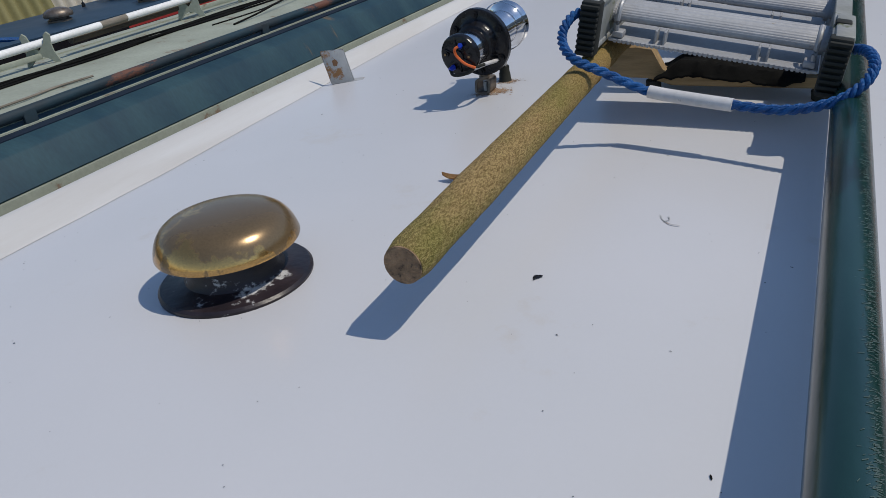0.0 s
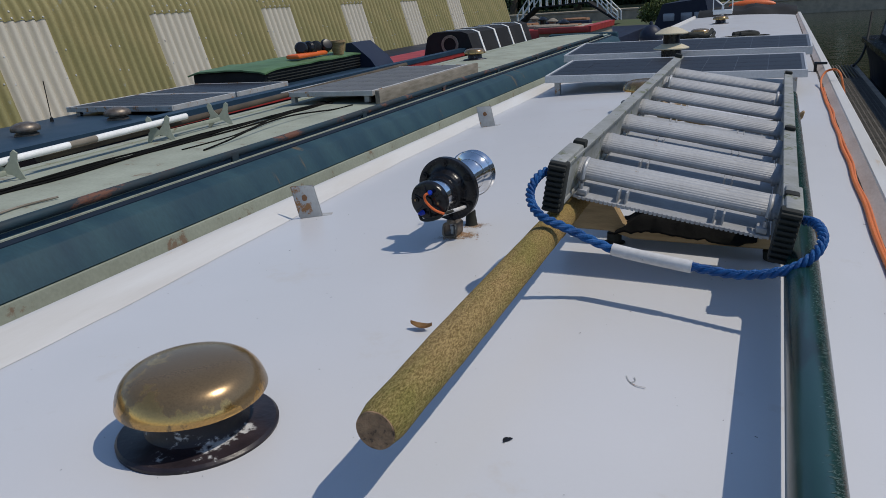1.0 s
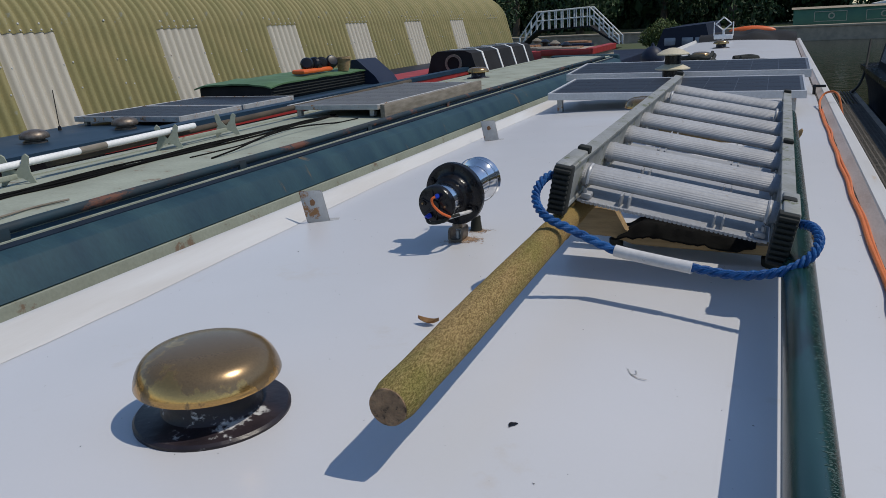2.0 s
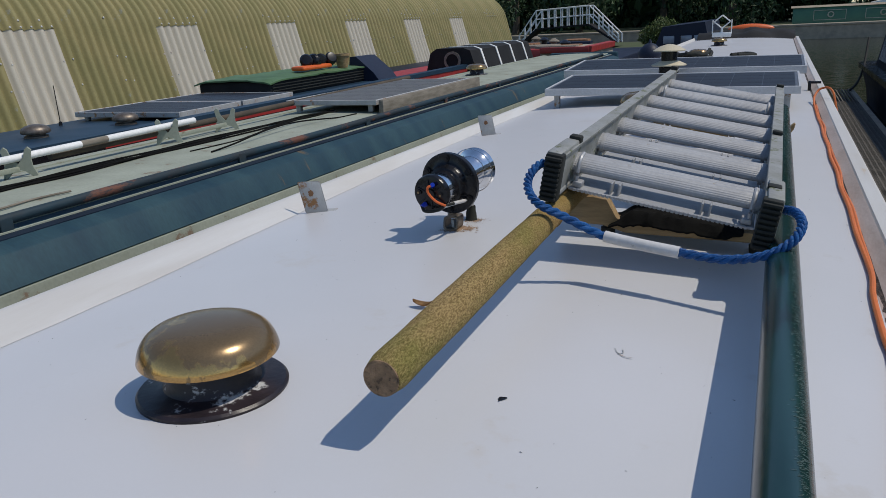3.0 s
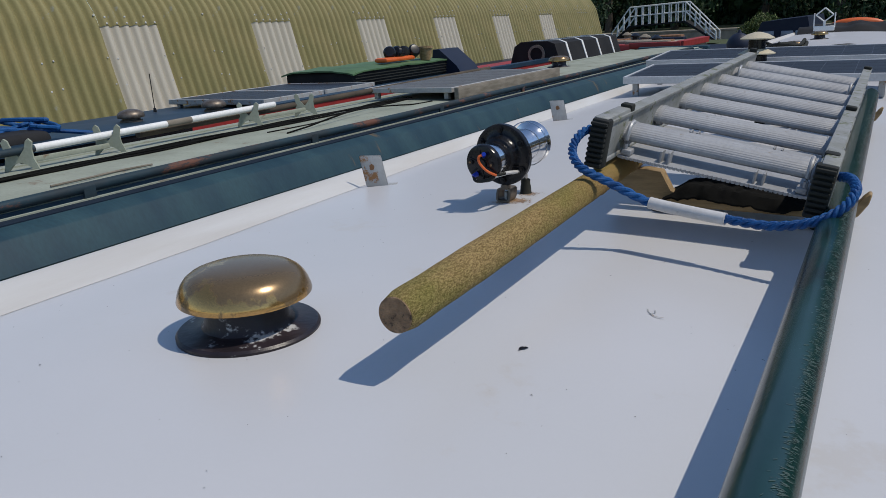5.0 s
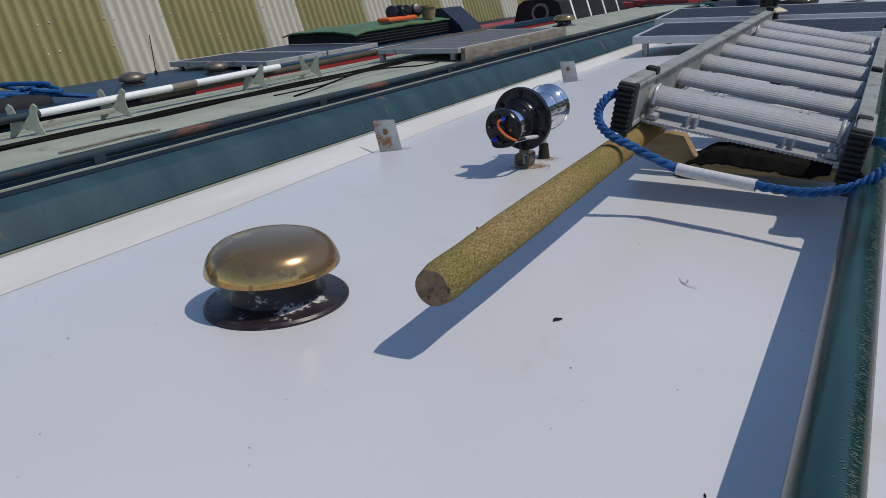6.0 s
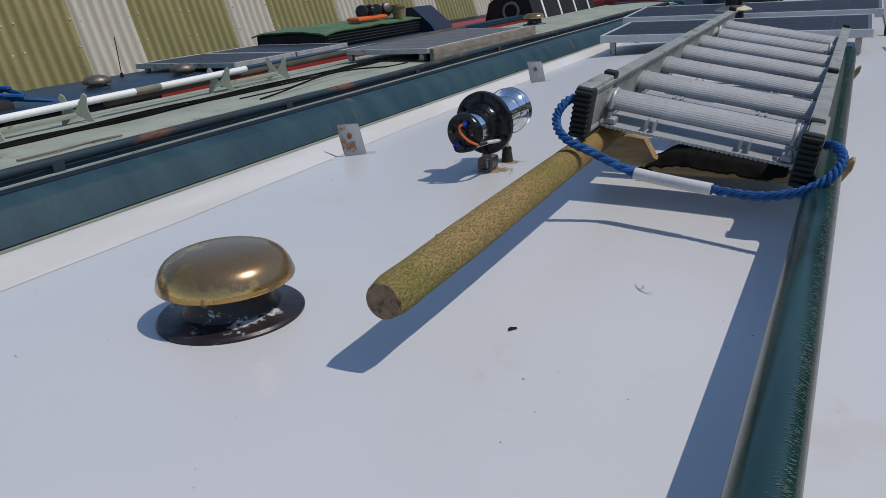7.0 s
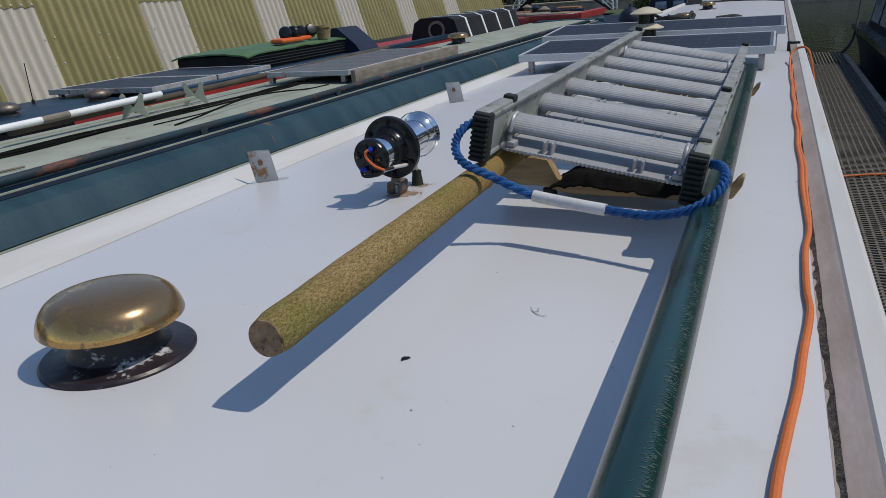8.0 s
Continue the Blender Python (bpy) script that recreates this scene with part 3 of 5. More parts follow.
for v in bm.verts:
    x, y = v.co.x * 0.29, v.co.y * 0.13
    v.co = Vector((x, y + 0.03, 0.044 + 0.024 * min(1, 6.0 * (0.5 - abs(v.co.x))) * min(1, 7 * (0.5 - abs(v.co.y))) - 0.13 * max(x, -0.05) * min(1, 6.0 * (0.5 - abs(v.co.x))) + 0.007 * noise.noise((x * 60, y * 60, 0))))
bmesh.ops.solidify(bm, geom=bm.faces[:], thickness=0.004)
part("mesh", bm, NET, net)

# ---- rope ----
rope = thing("rope", "bright blue twisted rope with white sleeve, looped on the ladder", "rope")
RN = 18
rp = spline([(-0.080, 0.60, 0.230), (-0.103, 0.535, 0.226), (-0.110, 0.495, 0.200), (-0.083, 0.458, 0.174), (-0.035, 0.480, 0.142), (0.038, 0.502, 0.102), (0.105, 0.490, 0.092), (0.178, 0.478, 0.087), (0.255, 0.462, 0.085), (0.32, 0.453, 0.100), (0.360, 0.46, 0.125), (0.374, 0.49, 0.147), (0.364, 0.53, 0.158), (0.34, 0.56, 0.155)], RN)
for s in range(3):
    bm = B()
    sweep(bm, rp, 0.0048, 8, shift=lambda k, sd, u, s=s: 0.0042 * (math.cos(k * 0.46 + s * 2.094) * sd + math.sin(k * 0.46 + s * 2.094) * u))
    part("strand", bm, BLUEROPE, rope)
bm = B()
sl_ = [Vector(p) for p in rp[5 * RN:7 * RN + 1]]
sl_ = [p.lerp(sl_[0].lerp(sl_[-1], k / (len(sl_) - 1)), 0.65) for k, p in enumerate(sl_)]
sweep(bm, sl_, 0.0112, 18)
part("sleeve", bm, SLEEVE, rope, "scuffed white plastic sleeve")

# ---- horn ----
HORNP = surf("hammered_black_paint", (0.007, 0.007, 0.009), (0.012, 0.012, 0.014), rough=0.22, scale=30, fine=170, bump=0.5, dist=0.0012, spec=0.32)
hd = Vector((0.10, 0.99, 0.07)).normalized()
horn = thing("klaxon_horn", "black electric horn with chrome trumpet bolted to the roof", "horn", (-0.394, 0.783, 0.0))
hm = axis_m((0, 0, 0.130), Vector((0, 0, 0.130)) + hd)
bm = B()
lathe(bm, [(0, -0.052), (0.037, -0.052), (0.040, -0.049), (0.041, -0.034), (0.046, -0.031), (0.048, -0.022), (0.051, -0.013), (0.055, -0.010), (0.068, -0.008), (0.0735, -0.008), (0.0755, -0.006), (0.0755, 0.005), (0.073, 0.008), (0.05, 0.010), (0, 0.012)], hm, seg=56)
body = part("body", bm, HORNP, horn, "hammered glossy black diaphragm housing")
for i in range(6):
    t = 2 * math.pi * (i + 0.5) / 6
    bm = B()
    lathe(bm, [(0.0075, -0.0125), (0.0075, -0.007), (0, -0.007)], hm @ Matrix.Translation((0.0635 * math.cos(t), 0.0635 * math.sin(t), 0)), seg=14)
    lathe(bm, [(0.0045, -0.0165), (0.0045, -0.0120), (0, -0.0120)], hm @ Matrix.Translation((0.0635 * math.cos(t), 0.0635 * math.sin(t), 0)), seg=6)
    part("bolt", bm, BLACK, body)
bm = B()
lathe(bm, [(0, -0.099), (0.038, -0.099), (0.0435, -0.097), (0.0455, -0.093), (0.0455, -0.084), (0.043, -0.081), (0.0385, -0.080), (0.0385, -0.05), (0, -0.05)], hm, seg=48)
mot = part("motor", bm, HORNP, horn, "black motor with round end cover")
for k in range(3):
    bm = B()
    box(bm, (0, 0, 0), (0.072, 0.0035, 0.004), 0.001, hm @ Matrix.Translation((0, 0, -0.0995)) @ pose(0, 0, 0, 0, 0, 25 + 60 * k), seg=1)
    part("rib", bm, BLACK, mot)
bm = B()
lathe(bm, [(0.013, -0.1035), (0.012, -0.098), (0.0, -0.098)], hm, seg=24)
part("hub", bm, BLACK, mot)
for dx, dz in ((0.030, 0.004), (-0.028, 0.000)):
    bm = B()
    lathe(bm, [(0.0065, -0.1025), (0.0055, -0.098), (0, -0.098)], hm @ Matrix.Translation((dx, dz, 0)), seg=16)
    cap_ = part("screw_boss", bm, BLACK, mot)
    bm = B()
    lathe(bm, [(0.003, -0.1045), (0.003, -0.1), (0, -0.1)], hm @ Matrix.Translation((dx, dz, 0)), seg=6)
    part("screw", bm, BRASS, cap_, "small brass screw")
BLUEP = surf("blue_plastic", (0.004, 0.035, 0.42), (0.003, 0.025, 0.33), rough=0.35, bump=0.02)
for p0, p1 in (((-0.008, 0.022, -0.1), (-0.016, 0.028, -0.112)), ((0.014, -0.024, -0.1), (0.019, -0.027, -0.112))):
    bm = B()
    cyl(bm, hm @ Vector(p0), hm @ Vector(p1), 0.0062, 12, 0.005)
    part("terminal", bm, BLUEP, mot, "blue cable terminal")
bm = B()
sweep(bm, spline([hm @ Vector(p) for p in ((-0.013, 0.026, -0.110), (-0.005, 0.021, -0.118), (-0.007, 0.006, -0.117), (-0.022, -0.012, -0.112), (-0.040, -0.024, -0.102))], 8), 0.0030, 8)
part("wire", bm, ORANGEP, mot, "orange red wire")
bm = B()
lathe(bm, [(0.0392, -0.079), (0.0405, -0.078), (0.0405, -0.054), (0.0392, -0.053)], hm, seg=40)
part("band", bm, CHROME, horn, "bright steel band round the motor")
bm = B()
sweep(bm, spline([hm @ Vector(p) for p in ((0.019, -0.027, -0.110), (0.010, -0.037, -0.114), (-0.014, -0.036, -0.110), (-0.036, -0.026, -0.098), (-0.052, -0.026, -0.065))] + [Vector((0.040, 0.03, 0.080)), Vector((0.012, 0.100, 0.050))], 8), 0.0036, 8)
part("lead", bm, RUBBER, horn, "dark sheathed lead")
bm = B()
sweep(bm, spline([hm @ Vector(p) for p in ((-0.034, -0.027, -0.100), (-0.046, -0.025, -0.082), (-0.053, -0.026, -0.062))] + [Vector((0.041, 0.028, 0.083)), Vector((0.030, 0.065, 0.063))], 8), 0.0044, 8)
part("lead_sleeve", bm, SLEEVE, horn, "grey translucent sleeve")
bm = B()
sweep(bm, [hm @ Vector((0.056 * math.cos(t), 0.056 * math.sin(t), 0.118)) for t in np.linspace(0, 2 * math.pi, 49)], 0.0016, 6)
part("wire_ring", bm, CHROME, horn, "thin wire ring round the trumpet")
bm = B()
lathe(bm, [(0.034, 0.01), (0.0375, 0.022), (0.0385, 0.030), (0.0385, 0.098), (0.0400, 0.101), (0.0410, 0.106), (0.0430, 0.118), (0.0480, 0.132), (0.0530, 0.140), (0.0545, 0.142), (0.0535, 0.144), (0.047, 0.138), (0.038, 0.11), (0.034, 0.05)], hm, seg=56)
part("trumpet", bm, CHROME, horn, "bright chrome trumpet")
bm = B()
z0 = camber(-0.394)
sq = [(0.019 * math.copysign(abs(math.cos(t)) ** 0.45, math.cos(t)), 0.017 + 0.017 * math.copysign(abs(math.sin(t)) ** 0.45, math.sin(t))) for t in [2 * math.pi * (k + 0.5) / 28 for k in range(28)]]
outer, inner = [], []
for y in (-0.006, 0.034):
    outer.append([bm.verts.new((-0.004 + x, y + 0.25 * z, z0 + z)) for x, z in sq])
    inner.append([bm.verts.new((-0.004 + x * 0.76, y + 0.25 * z, z0 + 0.017 + (z - 0.017) * 0.76)) for x, z in sq])
for k in range(28):
    q = (k + 1) % 28
    bm.faces.new((outer[0][k], outer[0][q], outer[1][q], outer[1][k]))
    bm.faces.new((inner[0][k], inner[1][k], inner[1][q], inner[0][q]))
    bm.faces.new((outer[0][k], inner[0][k], inner[0][q], outer[0][q]))
    bm.faces.new((outer[1][k], outer[1][q], inner[1][q], inner[1][k]))
ft_ = part("foot", bm, STEEL, horn, "short square steel tube beginning to rust")
bm = B()
cyl(bm, (-0.002, 0.014, z0 + 0.004), (-0.002, 0.014, z0 + 0.024), 0.006, 6)
part("bolt", bm, GALV, ft_)
bm = B()
cyl(bm, (-0.003, 0.014, z0 + 0.033), (-0.003, 0.014, z0 + 0.039), 0.013, 20)
cyl(bm, (-0.003, 0.014, z0 + 0.039), (-0.003, 0.014, z0 + 0.051), 0.0115, 6)
cyl(bm, (-0.003, 0.014, z0 + 0.051), (-0.001, 0.012, 0.088), 0.006, 12)
part("nut", bm, STEEL, ft_, "bright steel nut and stud")
bm = B()
rs = random.Random(9)
for cx, cy, sx_, sy_, n_ in ((0.022, 0.020, 0.016, 0.012, 700), (0.016, 0.100, 0.016, 0.011, 420), (0.0, -0.008, 0.016, 0.006, 200)):
    for _ in range(n_):
        px_, py_, r_ = cx + rs.gauss(0, sx_), cy + rs.gauss(0, sy_), 0.0005 + 0.0021 * rs.random() ** 2
        vs = [bm.verts.new((px_ + r_ * rs.uniform(.6, 1.5) * math.cos(a), py_ + r_ * rs.uniform(.5, 1) * math.sin(a), camber(px_ - 0.394) + 0.0006)) for a in [2 * math.pi * k / 7 for k in range(7)]]
        bm.faces.new(vs)
part("rust_stain", bm, STAIN, horn, "speckled brown rust stain around the foot", smooth=0)["kind"] = "stuff"
bm = B()
lathe(bm, [(0.016, camber(-0.35)), (0.016, 0.012), (0.0145, 0.014), (0.0135, 0.030), (0.012, 0.036), (0.012, 0.048), (0.006, 0.052), (0, 0.052)], Matrix.Translation((0.010, 0.105, 0)), seg=20)
part("cable_gland", bm, RUBBER, horn, "black rubber cable gland")

# ---- orange cable ----
cab = thing("orange_cable", "orange mains cable lying along the roof edge", "cable")
bm = B()
random.seed(4)
pts = [(x, y, 0) for x, y in ((0.460, -1.8), (0.472, -0.9), (0.468, -0.5), (0.462, -0.28), (0.464, -0.13), (0.476, -0.01), (0.489, 0.10), (0.497, 0.20), (0.510, 0.35), (0.508, 0.45), (0.511, 0.64), (0.521, 0.79), (0.517, 1.09), (0.520, 1.35), (0.515, 1.6), (0.519, 1.85), (0.514, 2.1), (0.518, 2.35), (0.514, 2.63), (0.518, 2.9), (0.514, 3.2), (0.516, 3.7))]
pts = [(x, y, camber(x) + 0.0062) for x, y, z in pts]
sweep(bm, spline(pts, 10), 0.0058, 10)
part("flex", bm, ORANGE, cab)
bm = B()
sweep(bm, spline([(x + (0.008 + 0.003 * math.sin(y * 7)) * min(1, (k_ + 0.0) / 3), y, camber(x) + (0.002 if k_ == 0 else 0.007)) for k_, (x, y, z) in enumerate(pts[10:])], 8), 0.0044, 8)
part("flex", bm, ORANGE, cab)
bm = B()
sweep(bm, spline([(0.515, 3.7, camber(.51) + 0.006), (0.52, 3.85, 0.01), (0.55, 3.9, 0.045), (0.60, 3.85, 0.045), (0.63, 3.8, -0.05), (0.70, 3.7, -0.4), (0.9, 3.9, -0.88)], 8), 0.0058, 8)
part("flex", bm, ORANGE, cab)

# ---- solar panels ----


def solar(name, label, x0, x1, y0, y1, z, tilt, nx, ny, cell=PVCELL, frame_mat=PVFRAME, th=0.035, legs=0.0, group="solar panels"):
    s = thing(name, label, "solar panel", m=pose((x0 + x1) / 2, (y0 + y1) / 2, z, tilt, 0, 0), group=group)
    w, d = x1 - x0, y1 - y0
    bm = B()
    for c, sz in (((0, -d / 2 + .006, 0), (w, .012, th)), ((0, d / 2 - .006, 0), (w, .012, th)), ((-w / 2 + .006, 0, 0), (.012, d - .025, th)), ((w / 2 - .006, 0, 0), (.012, d - .025, th))):
        box(bm, c, sz, 0.002, seg=1)
    part("frame", bm, frame_mat, s)
    bm = B()
    box(bm, (0, 0, th / 2 - 0.009), (w - 0.025, d - 0.025, 0.010))
    part("backing", bm, PVBACK, s)
    cw, cd = (w - 0.05) / nx, (d - 0.05) / ny
    bm = B()
    box(bm, (0, 0, 0), (cw - 0.003, cd - 0.003, 0.002))
    me = None
    for i in range(nx):
        for j in range(ny):
            if me is None:
                o = part("cell", bm, cell, s, smooth=0)
                me = o.data
            else:
                o = new("cell", me)
                o.parent = s
            o.location = (-w / 2 + 0.025 + (i + 0.5) * cw, -d / 2 + 0.025 + (j + 0.5) * cd, th / 2 - 0.0036)
    if legs:
        for sx in (-1, 1):
            for sy in (-1, 1):
                bm = B()
                box(bm, (sx * (w / 2 - 0.06), sy * (d / 2 - 0.05), -legs / 2 - th / 2 + 0.004), (0.03, 0.03, legs), 0.002)
                part("leg", bm, GALV, s)
    return s


solar("solar_panel", "dark solar panel in a white frame on the roof", -0.90, 0.437, 3.42, 4.06, 0.100, 2.5, 8, 4, th=0.04, legs=0.085)
solar("solar_panel", "dark solar panel in a white frame on the roof", -1.06, 0.49, 4.48, 5.12, 0.125, 3.0, 9, 4, th=0.05, legs=0.11)

# ---- chimney ----
ch = thing("chimney", "black stove chimney with two cream conical hats", "chimney", (-0.32, 4.27, 0))
bm = B()
lathe(bm, [(0.085, -0.03), (0.085, 0.01), (0.062, 0.02), (0.062, 0.158), (0.05, 0.162), (0.05, 0.26), (0, 0.26)], seg=32)
part("pipe", bm, BLACK, ch)
for z, r in ((0.165, 0.108), (0.255, 0.100)):
    bm = B()
    lathe(bm, [(0, z + 0.005), (r - 0.003, z), (r, z + 0.002), (r, z + 0.007), (0.06, z + 0.03), (0.02, z + 0.042), (0, z + 0.044)], seg=36)
    part("hat", bm, CREAM, ch, "cream conical hat")

# ---- things further along our roof ----
dome = thing("satellite_dome", "dark blue rounded dome standing on the roof", "dome", (-0.60, 5.35, 0))
bm = B()
lathe(bm, [(0.05, -0.02), (0.045, 0.10), (0.068, 0.13), (0.088, 0.165), (0.09, 0.19), (0.075, 0.225), (0.045, 0.255), (0.015, 0.268), (0.008, 0.29), (0, 0.295)], seg=32)
part("shell", bm, DNAVY, dome)
heap = thing("hose_heap", "heap of black hose lying between roof vents", "hose", (-0.34, 5.9, 0))
random.seed(7)
for q in range(6):
    bm = B()
    pts = [(0.15 * math.cos(k * 0.9 + q) * random.uniform(0.6, 1.1), 0.2 * math.sin(k * 0.9 + q) * random.uniform(0.6, 1.1), 0.02 + 0.014 * k * random.uniform(0.5, 1)) for k in range(13)]
    sweep(bm, spline(pts, 5), 0.014, 8)
    part("loop", bm, RUBBER, heap)
hose = thing("black_hose", "black hose lying loosely across the white roof", "hose", (0, 0, 0))
bm = B()
sweep(bm, spline([(-0.30, 6.5, 0.015), (-0.25, 7.2, 0.012), (-0.10, 7.5, 0.012), (0.02, 7.45, 0.012), (0.18, 7.55, 0.01), (0.24, 7.3, 0.008)], 6), 0.016, 8)
part("tube", bm, RUBBER, hose)
bm = B()
sweep(bm, spline([(-0.12, 7.6, 0.03), (0.02, 7.7, 0.035), (0.10, 7.55, 0.03), (-0.05, 7.45, 0.035)], 6), 0.026, 8)
part("coil", bm, RUBBER, hose)
clamp = thing("panel_clamp", "black clamp at the corner of the solar panel frame", "clamp", (0.515, 4.55, camber(0.515)))
bm = B()
box(bm, (0, 0, 0.05), (0.03, 0.05, 0.10), 0.005)
box(bm, (0.06, 0, 0.085), (0.10, 0.03, 0.025), 0.005)
part("body", bm, BLACK, clamp)
clamp.scale = (0.6, 0.6, 0.6)
stand = thing("white_frame_stand", "white diamond-shaped frame on a short post on the roof", "frame", (-0.54, 12.6, camber(-0.54)))
bm = B()
for a_, b2 in (((0, 0.24), (0.17, 0.38)), ((0.17, 0.38), (0, 0.52)), ((0, 0.52), (-0.17, 0.38)), ((-0.17, 0.38), (0, 0.24))):
    cyl(bm, (a_[0], 0, a_[1]), (b2[0], 0, b2[1]), 0.014, 10)
part("diamond", bm, WHITEP, stand)
for x in (-0.2, 0.2):
    bm = B()
    cyl(bm, (x, 0, 0.12), (x, 0, 0.42), 0.012, 10)
    part("upright", bm, WHITEP, stand)
bm = B()
box(bm, (0, 0, 0.10), (0.40, 0.10, 0.10), 0.01)
cyl(bm, (0, 0, 0.0), (0, 0, 0.26), 0.025, 12)
part("post", bm, WHITEP, stand)
stand.scale = (0.72, 0.72, 0.72)
tarp = thing("black_tarpaulin", "crumpled black tarpaulin over the far cabin end", "tarpaulin", (-0.2, 13.3, 0))
bm = B()
bmesh.ops.create_grid(bm, x_segments=24, y_segments=12, size=0.5)
for v in bm.verts:
    x, y = v.co.x * 1.5, v.co.y
    v.co = Vector((x, y * 1.0, 0.06 + 0.07 * noise.noise((x * 4, y * 4, 3)) + 0.08 * max(0, 1 - abs(y) * 2.2) - 0.06 * (abs(y) * 2) ** 4 - 0.05 * (abs(x) * 1.3) ** 4))
bmesh.ops.solidify(bm, geom=bm.faces[:], thickness=0.01)
part("sheet", bm, CANVAS, tarp)
ky = thing("orange_canoe", "upturned orange canoe lying behind the cabin", "canoe", (-0.2, 15.6, -0.02))
bm = B()
N = 20
sweep(bm, [(-0.42 + 0.84 * k / N, 0, 0.09) for k in range(N + 1)], lambda k: 0.02 + 0.085 * math.sin(math.pi * k / N) ** 0.6, seg=14)
part("hull", bm, ORANGEP, ky)


# ---- the teal boat alongside ----
ta = thing("teal_narrowboat", "old narrowboat with faded teal sides and pale green roof", "boat", (0, 0, 0))
A0, A1 = -3.2, 9.2
bm = B()
prism(bm, [(-1.70, 0.006), (-1.68, 0.002), (-1.563, -0.037), (-1.557, -0.042), (-1.510, -0.121), (-1.512, -0.125), (-1.70, -0.125)], A0, A1, steps=12)
for v in bm.verts:
    if 0.1 < v.co.y < A1 - 0.1:
        v.co.z += 0.004 * noise.noise((v.co.y * 2, v.co.x * 6, 0))
part("upper_side", bm, TEAL, ta, "faded teal upper panel with rust streaks")
bm = B()
prism(bm, [(-1.500, -0.126), (-1.40, -0.85), (-1.28, -0.87), (-1.28, -1.5), (-2.9, -1.5), (-2.9, -0.87), (-2.62, -0.85), (-2.56, -0.157), (-1.7, -0.157), (-1.7, -0.126)], A0, A1)
part("lower_side", bm, SAGE, ta)
bm = B()
prism(bm, [(-1.701, 0.009), (-1.9, 0.015), (-2.1, 0.018), (-2.3, 0.012), (-2.55, -0.004), (-2.56, -0.155), (-1.70, -0.155)], A0, A1)
part("roof", bm, SAGE, ta, "pale green roof with rust patches")
bm = B()
prism(bm, [(-2.50, -0.01), (-2.50, 0.005), (-2.55, 0.007), (-2.575, -0.002), (-2.575, -0.03)], A0, A1)
part("far_edge", bm, SAGE, ta)
bm = B()
sweep(bm, [(-1.665, A0 + 0.2, 0.02)] + [(-1.665, y, 0.026 + 0.003 * math.sin(y * 2.1)) for y in np.linspace(A0 + 0.3, A1 - 0.5, 40)] + [(-1.66, A1 - 0.42, -0.01)], 0.0160, 12)
rail = part("handrail", bm, RAILP, ta, "round steel handrail flaking to rust")
for k in range(-2, 8):
    y = 0.53 + 1.07 * k
    bm = B()
    box(bm, (-1.655, y, 0.004), (0.012, 0.042, 0.062), 0.003, m=Matrix.Translation((0, 0, 0)))
    part("stanchion", bm, RAILP, rail)
bm = B()
prism(bm, [(-1.688, 0.0), (-1.690, 0.008), (-1.698, 0.013), (-1.708, 0.012), (-1.71, 0.0)], A0, A1)
part("bead", bm, SAGE, ta)
bm = B()
prism(bm, [(-1.652, -0.001), (-1.6455, -0.002), (-1.6455, -0.012), (-1.652, -0.012)], A0, A1)
lip = part("roof_lip", bm, SAGE, ta, "thin pale edge line under the handrail")
# strip coloured as the shadow band under the handrail
bm = B()
prism(bm, [(-1.645, -0.0065), (-1.622, -0.013), (-1.622, -0.026), (-1.645, -0.018)], A0, A1)
part("shade_band", bm, BANDSHADE, ta, "dark blue strip standing in for the shaded band below the handrail")
bm = B()
box(bm, (-2.02, A1 + 0.05, -0.12), (0.9, 0.1, 0.3), 0.03)
part("end_wall", bm, TEAL, ta)

av = copy_thing(vent, pose(-2.25, 5.9, 0.012))
av["label"] = "small brass mushroom vent on the pale green roof"

# boat pole on its rack
bp_ = thing("boat_pole", "long boat pole painted white and grey in bands", "pole", (-2.33, 0, 0.075))
for y0, y1, mt in ((-0.9, 0.80, RAILP), (0.80, 1.42, WHITEP), (1.42, 1.56, GREYWOOD), (1.56, 2.12, WHITEP)):
    bm = B()
    cyl(bm, (0, y0, 0.01 * y0), (0, y1, 0.01 * y1), 0.0145, 14)
    part("band", bm, mt, bp_)
bp2 = thing("brown_pole", "weathered brown wooden pole lying beside the boat pole", "pole", (-2.375, 0, 0.060))
bm = B()
cyl(bm, (0, 1.3, 0.0), (0, 4.7, 0.03), 0.016, 12)
part("shaft", bm, BARK, bp2)
for ya, yb in ((0.74, 1.12), (1.93, 2.36)):
    rk = thing("pole_bracket", "pale green double-forked bracket holding the boat poles", "bracket", (-2.33, ya, 0.008), group="pole brackets")
    bm = B()
    box(bm, (0.0, (yb - ya) / 2, 0.035), (0.012, yb - ya, 0.020), 0.003)
    part("bar", bm, SAGE, rk)
    for dy in (0, yb - ya):
        bm = B()
        prism(bm, [(-0.06, 0.0), (-0.045, 0.0), (-0.022, 0.026), (0.0, 0.034), (0.022, 0.026), (0.05, 0.0), (0.067, 0.0), (0.048, 0.045), (0.046, 0.075), (0.054, 0.105), (0.042, 0.118), (0.030, 0.108), (0.022, 0.078), (0.0, 0.052), (-0.022, 0.078), (-0.030, 0.112), (-0.042, 0.122),
                   (-0.054, 0.108), (-0.046, 0.075), (-0.048, 0.045)], -0.006, 0.006)
        bmesh.ops.bevel(bm, geom=bm.edges[:], offset=0.0012, segments=1, affect='EDGES')
        bm.transform(Matrix.Translation((0, dy, 0)) @ pose(0, 0, 0, 0, 0, 38))
        part("fork", bm, SAGE, rk)

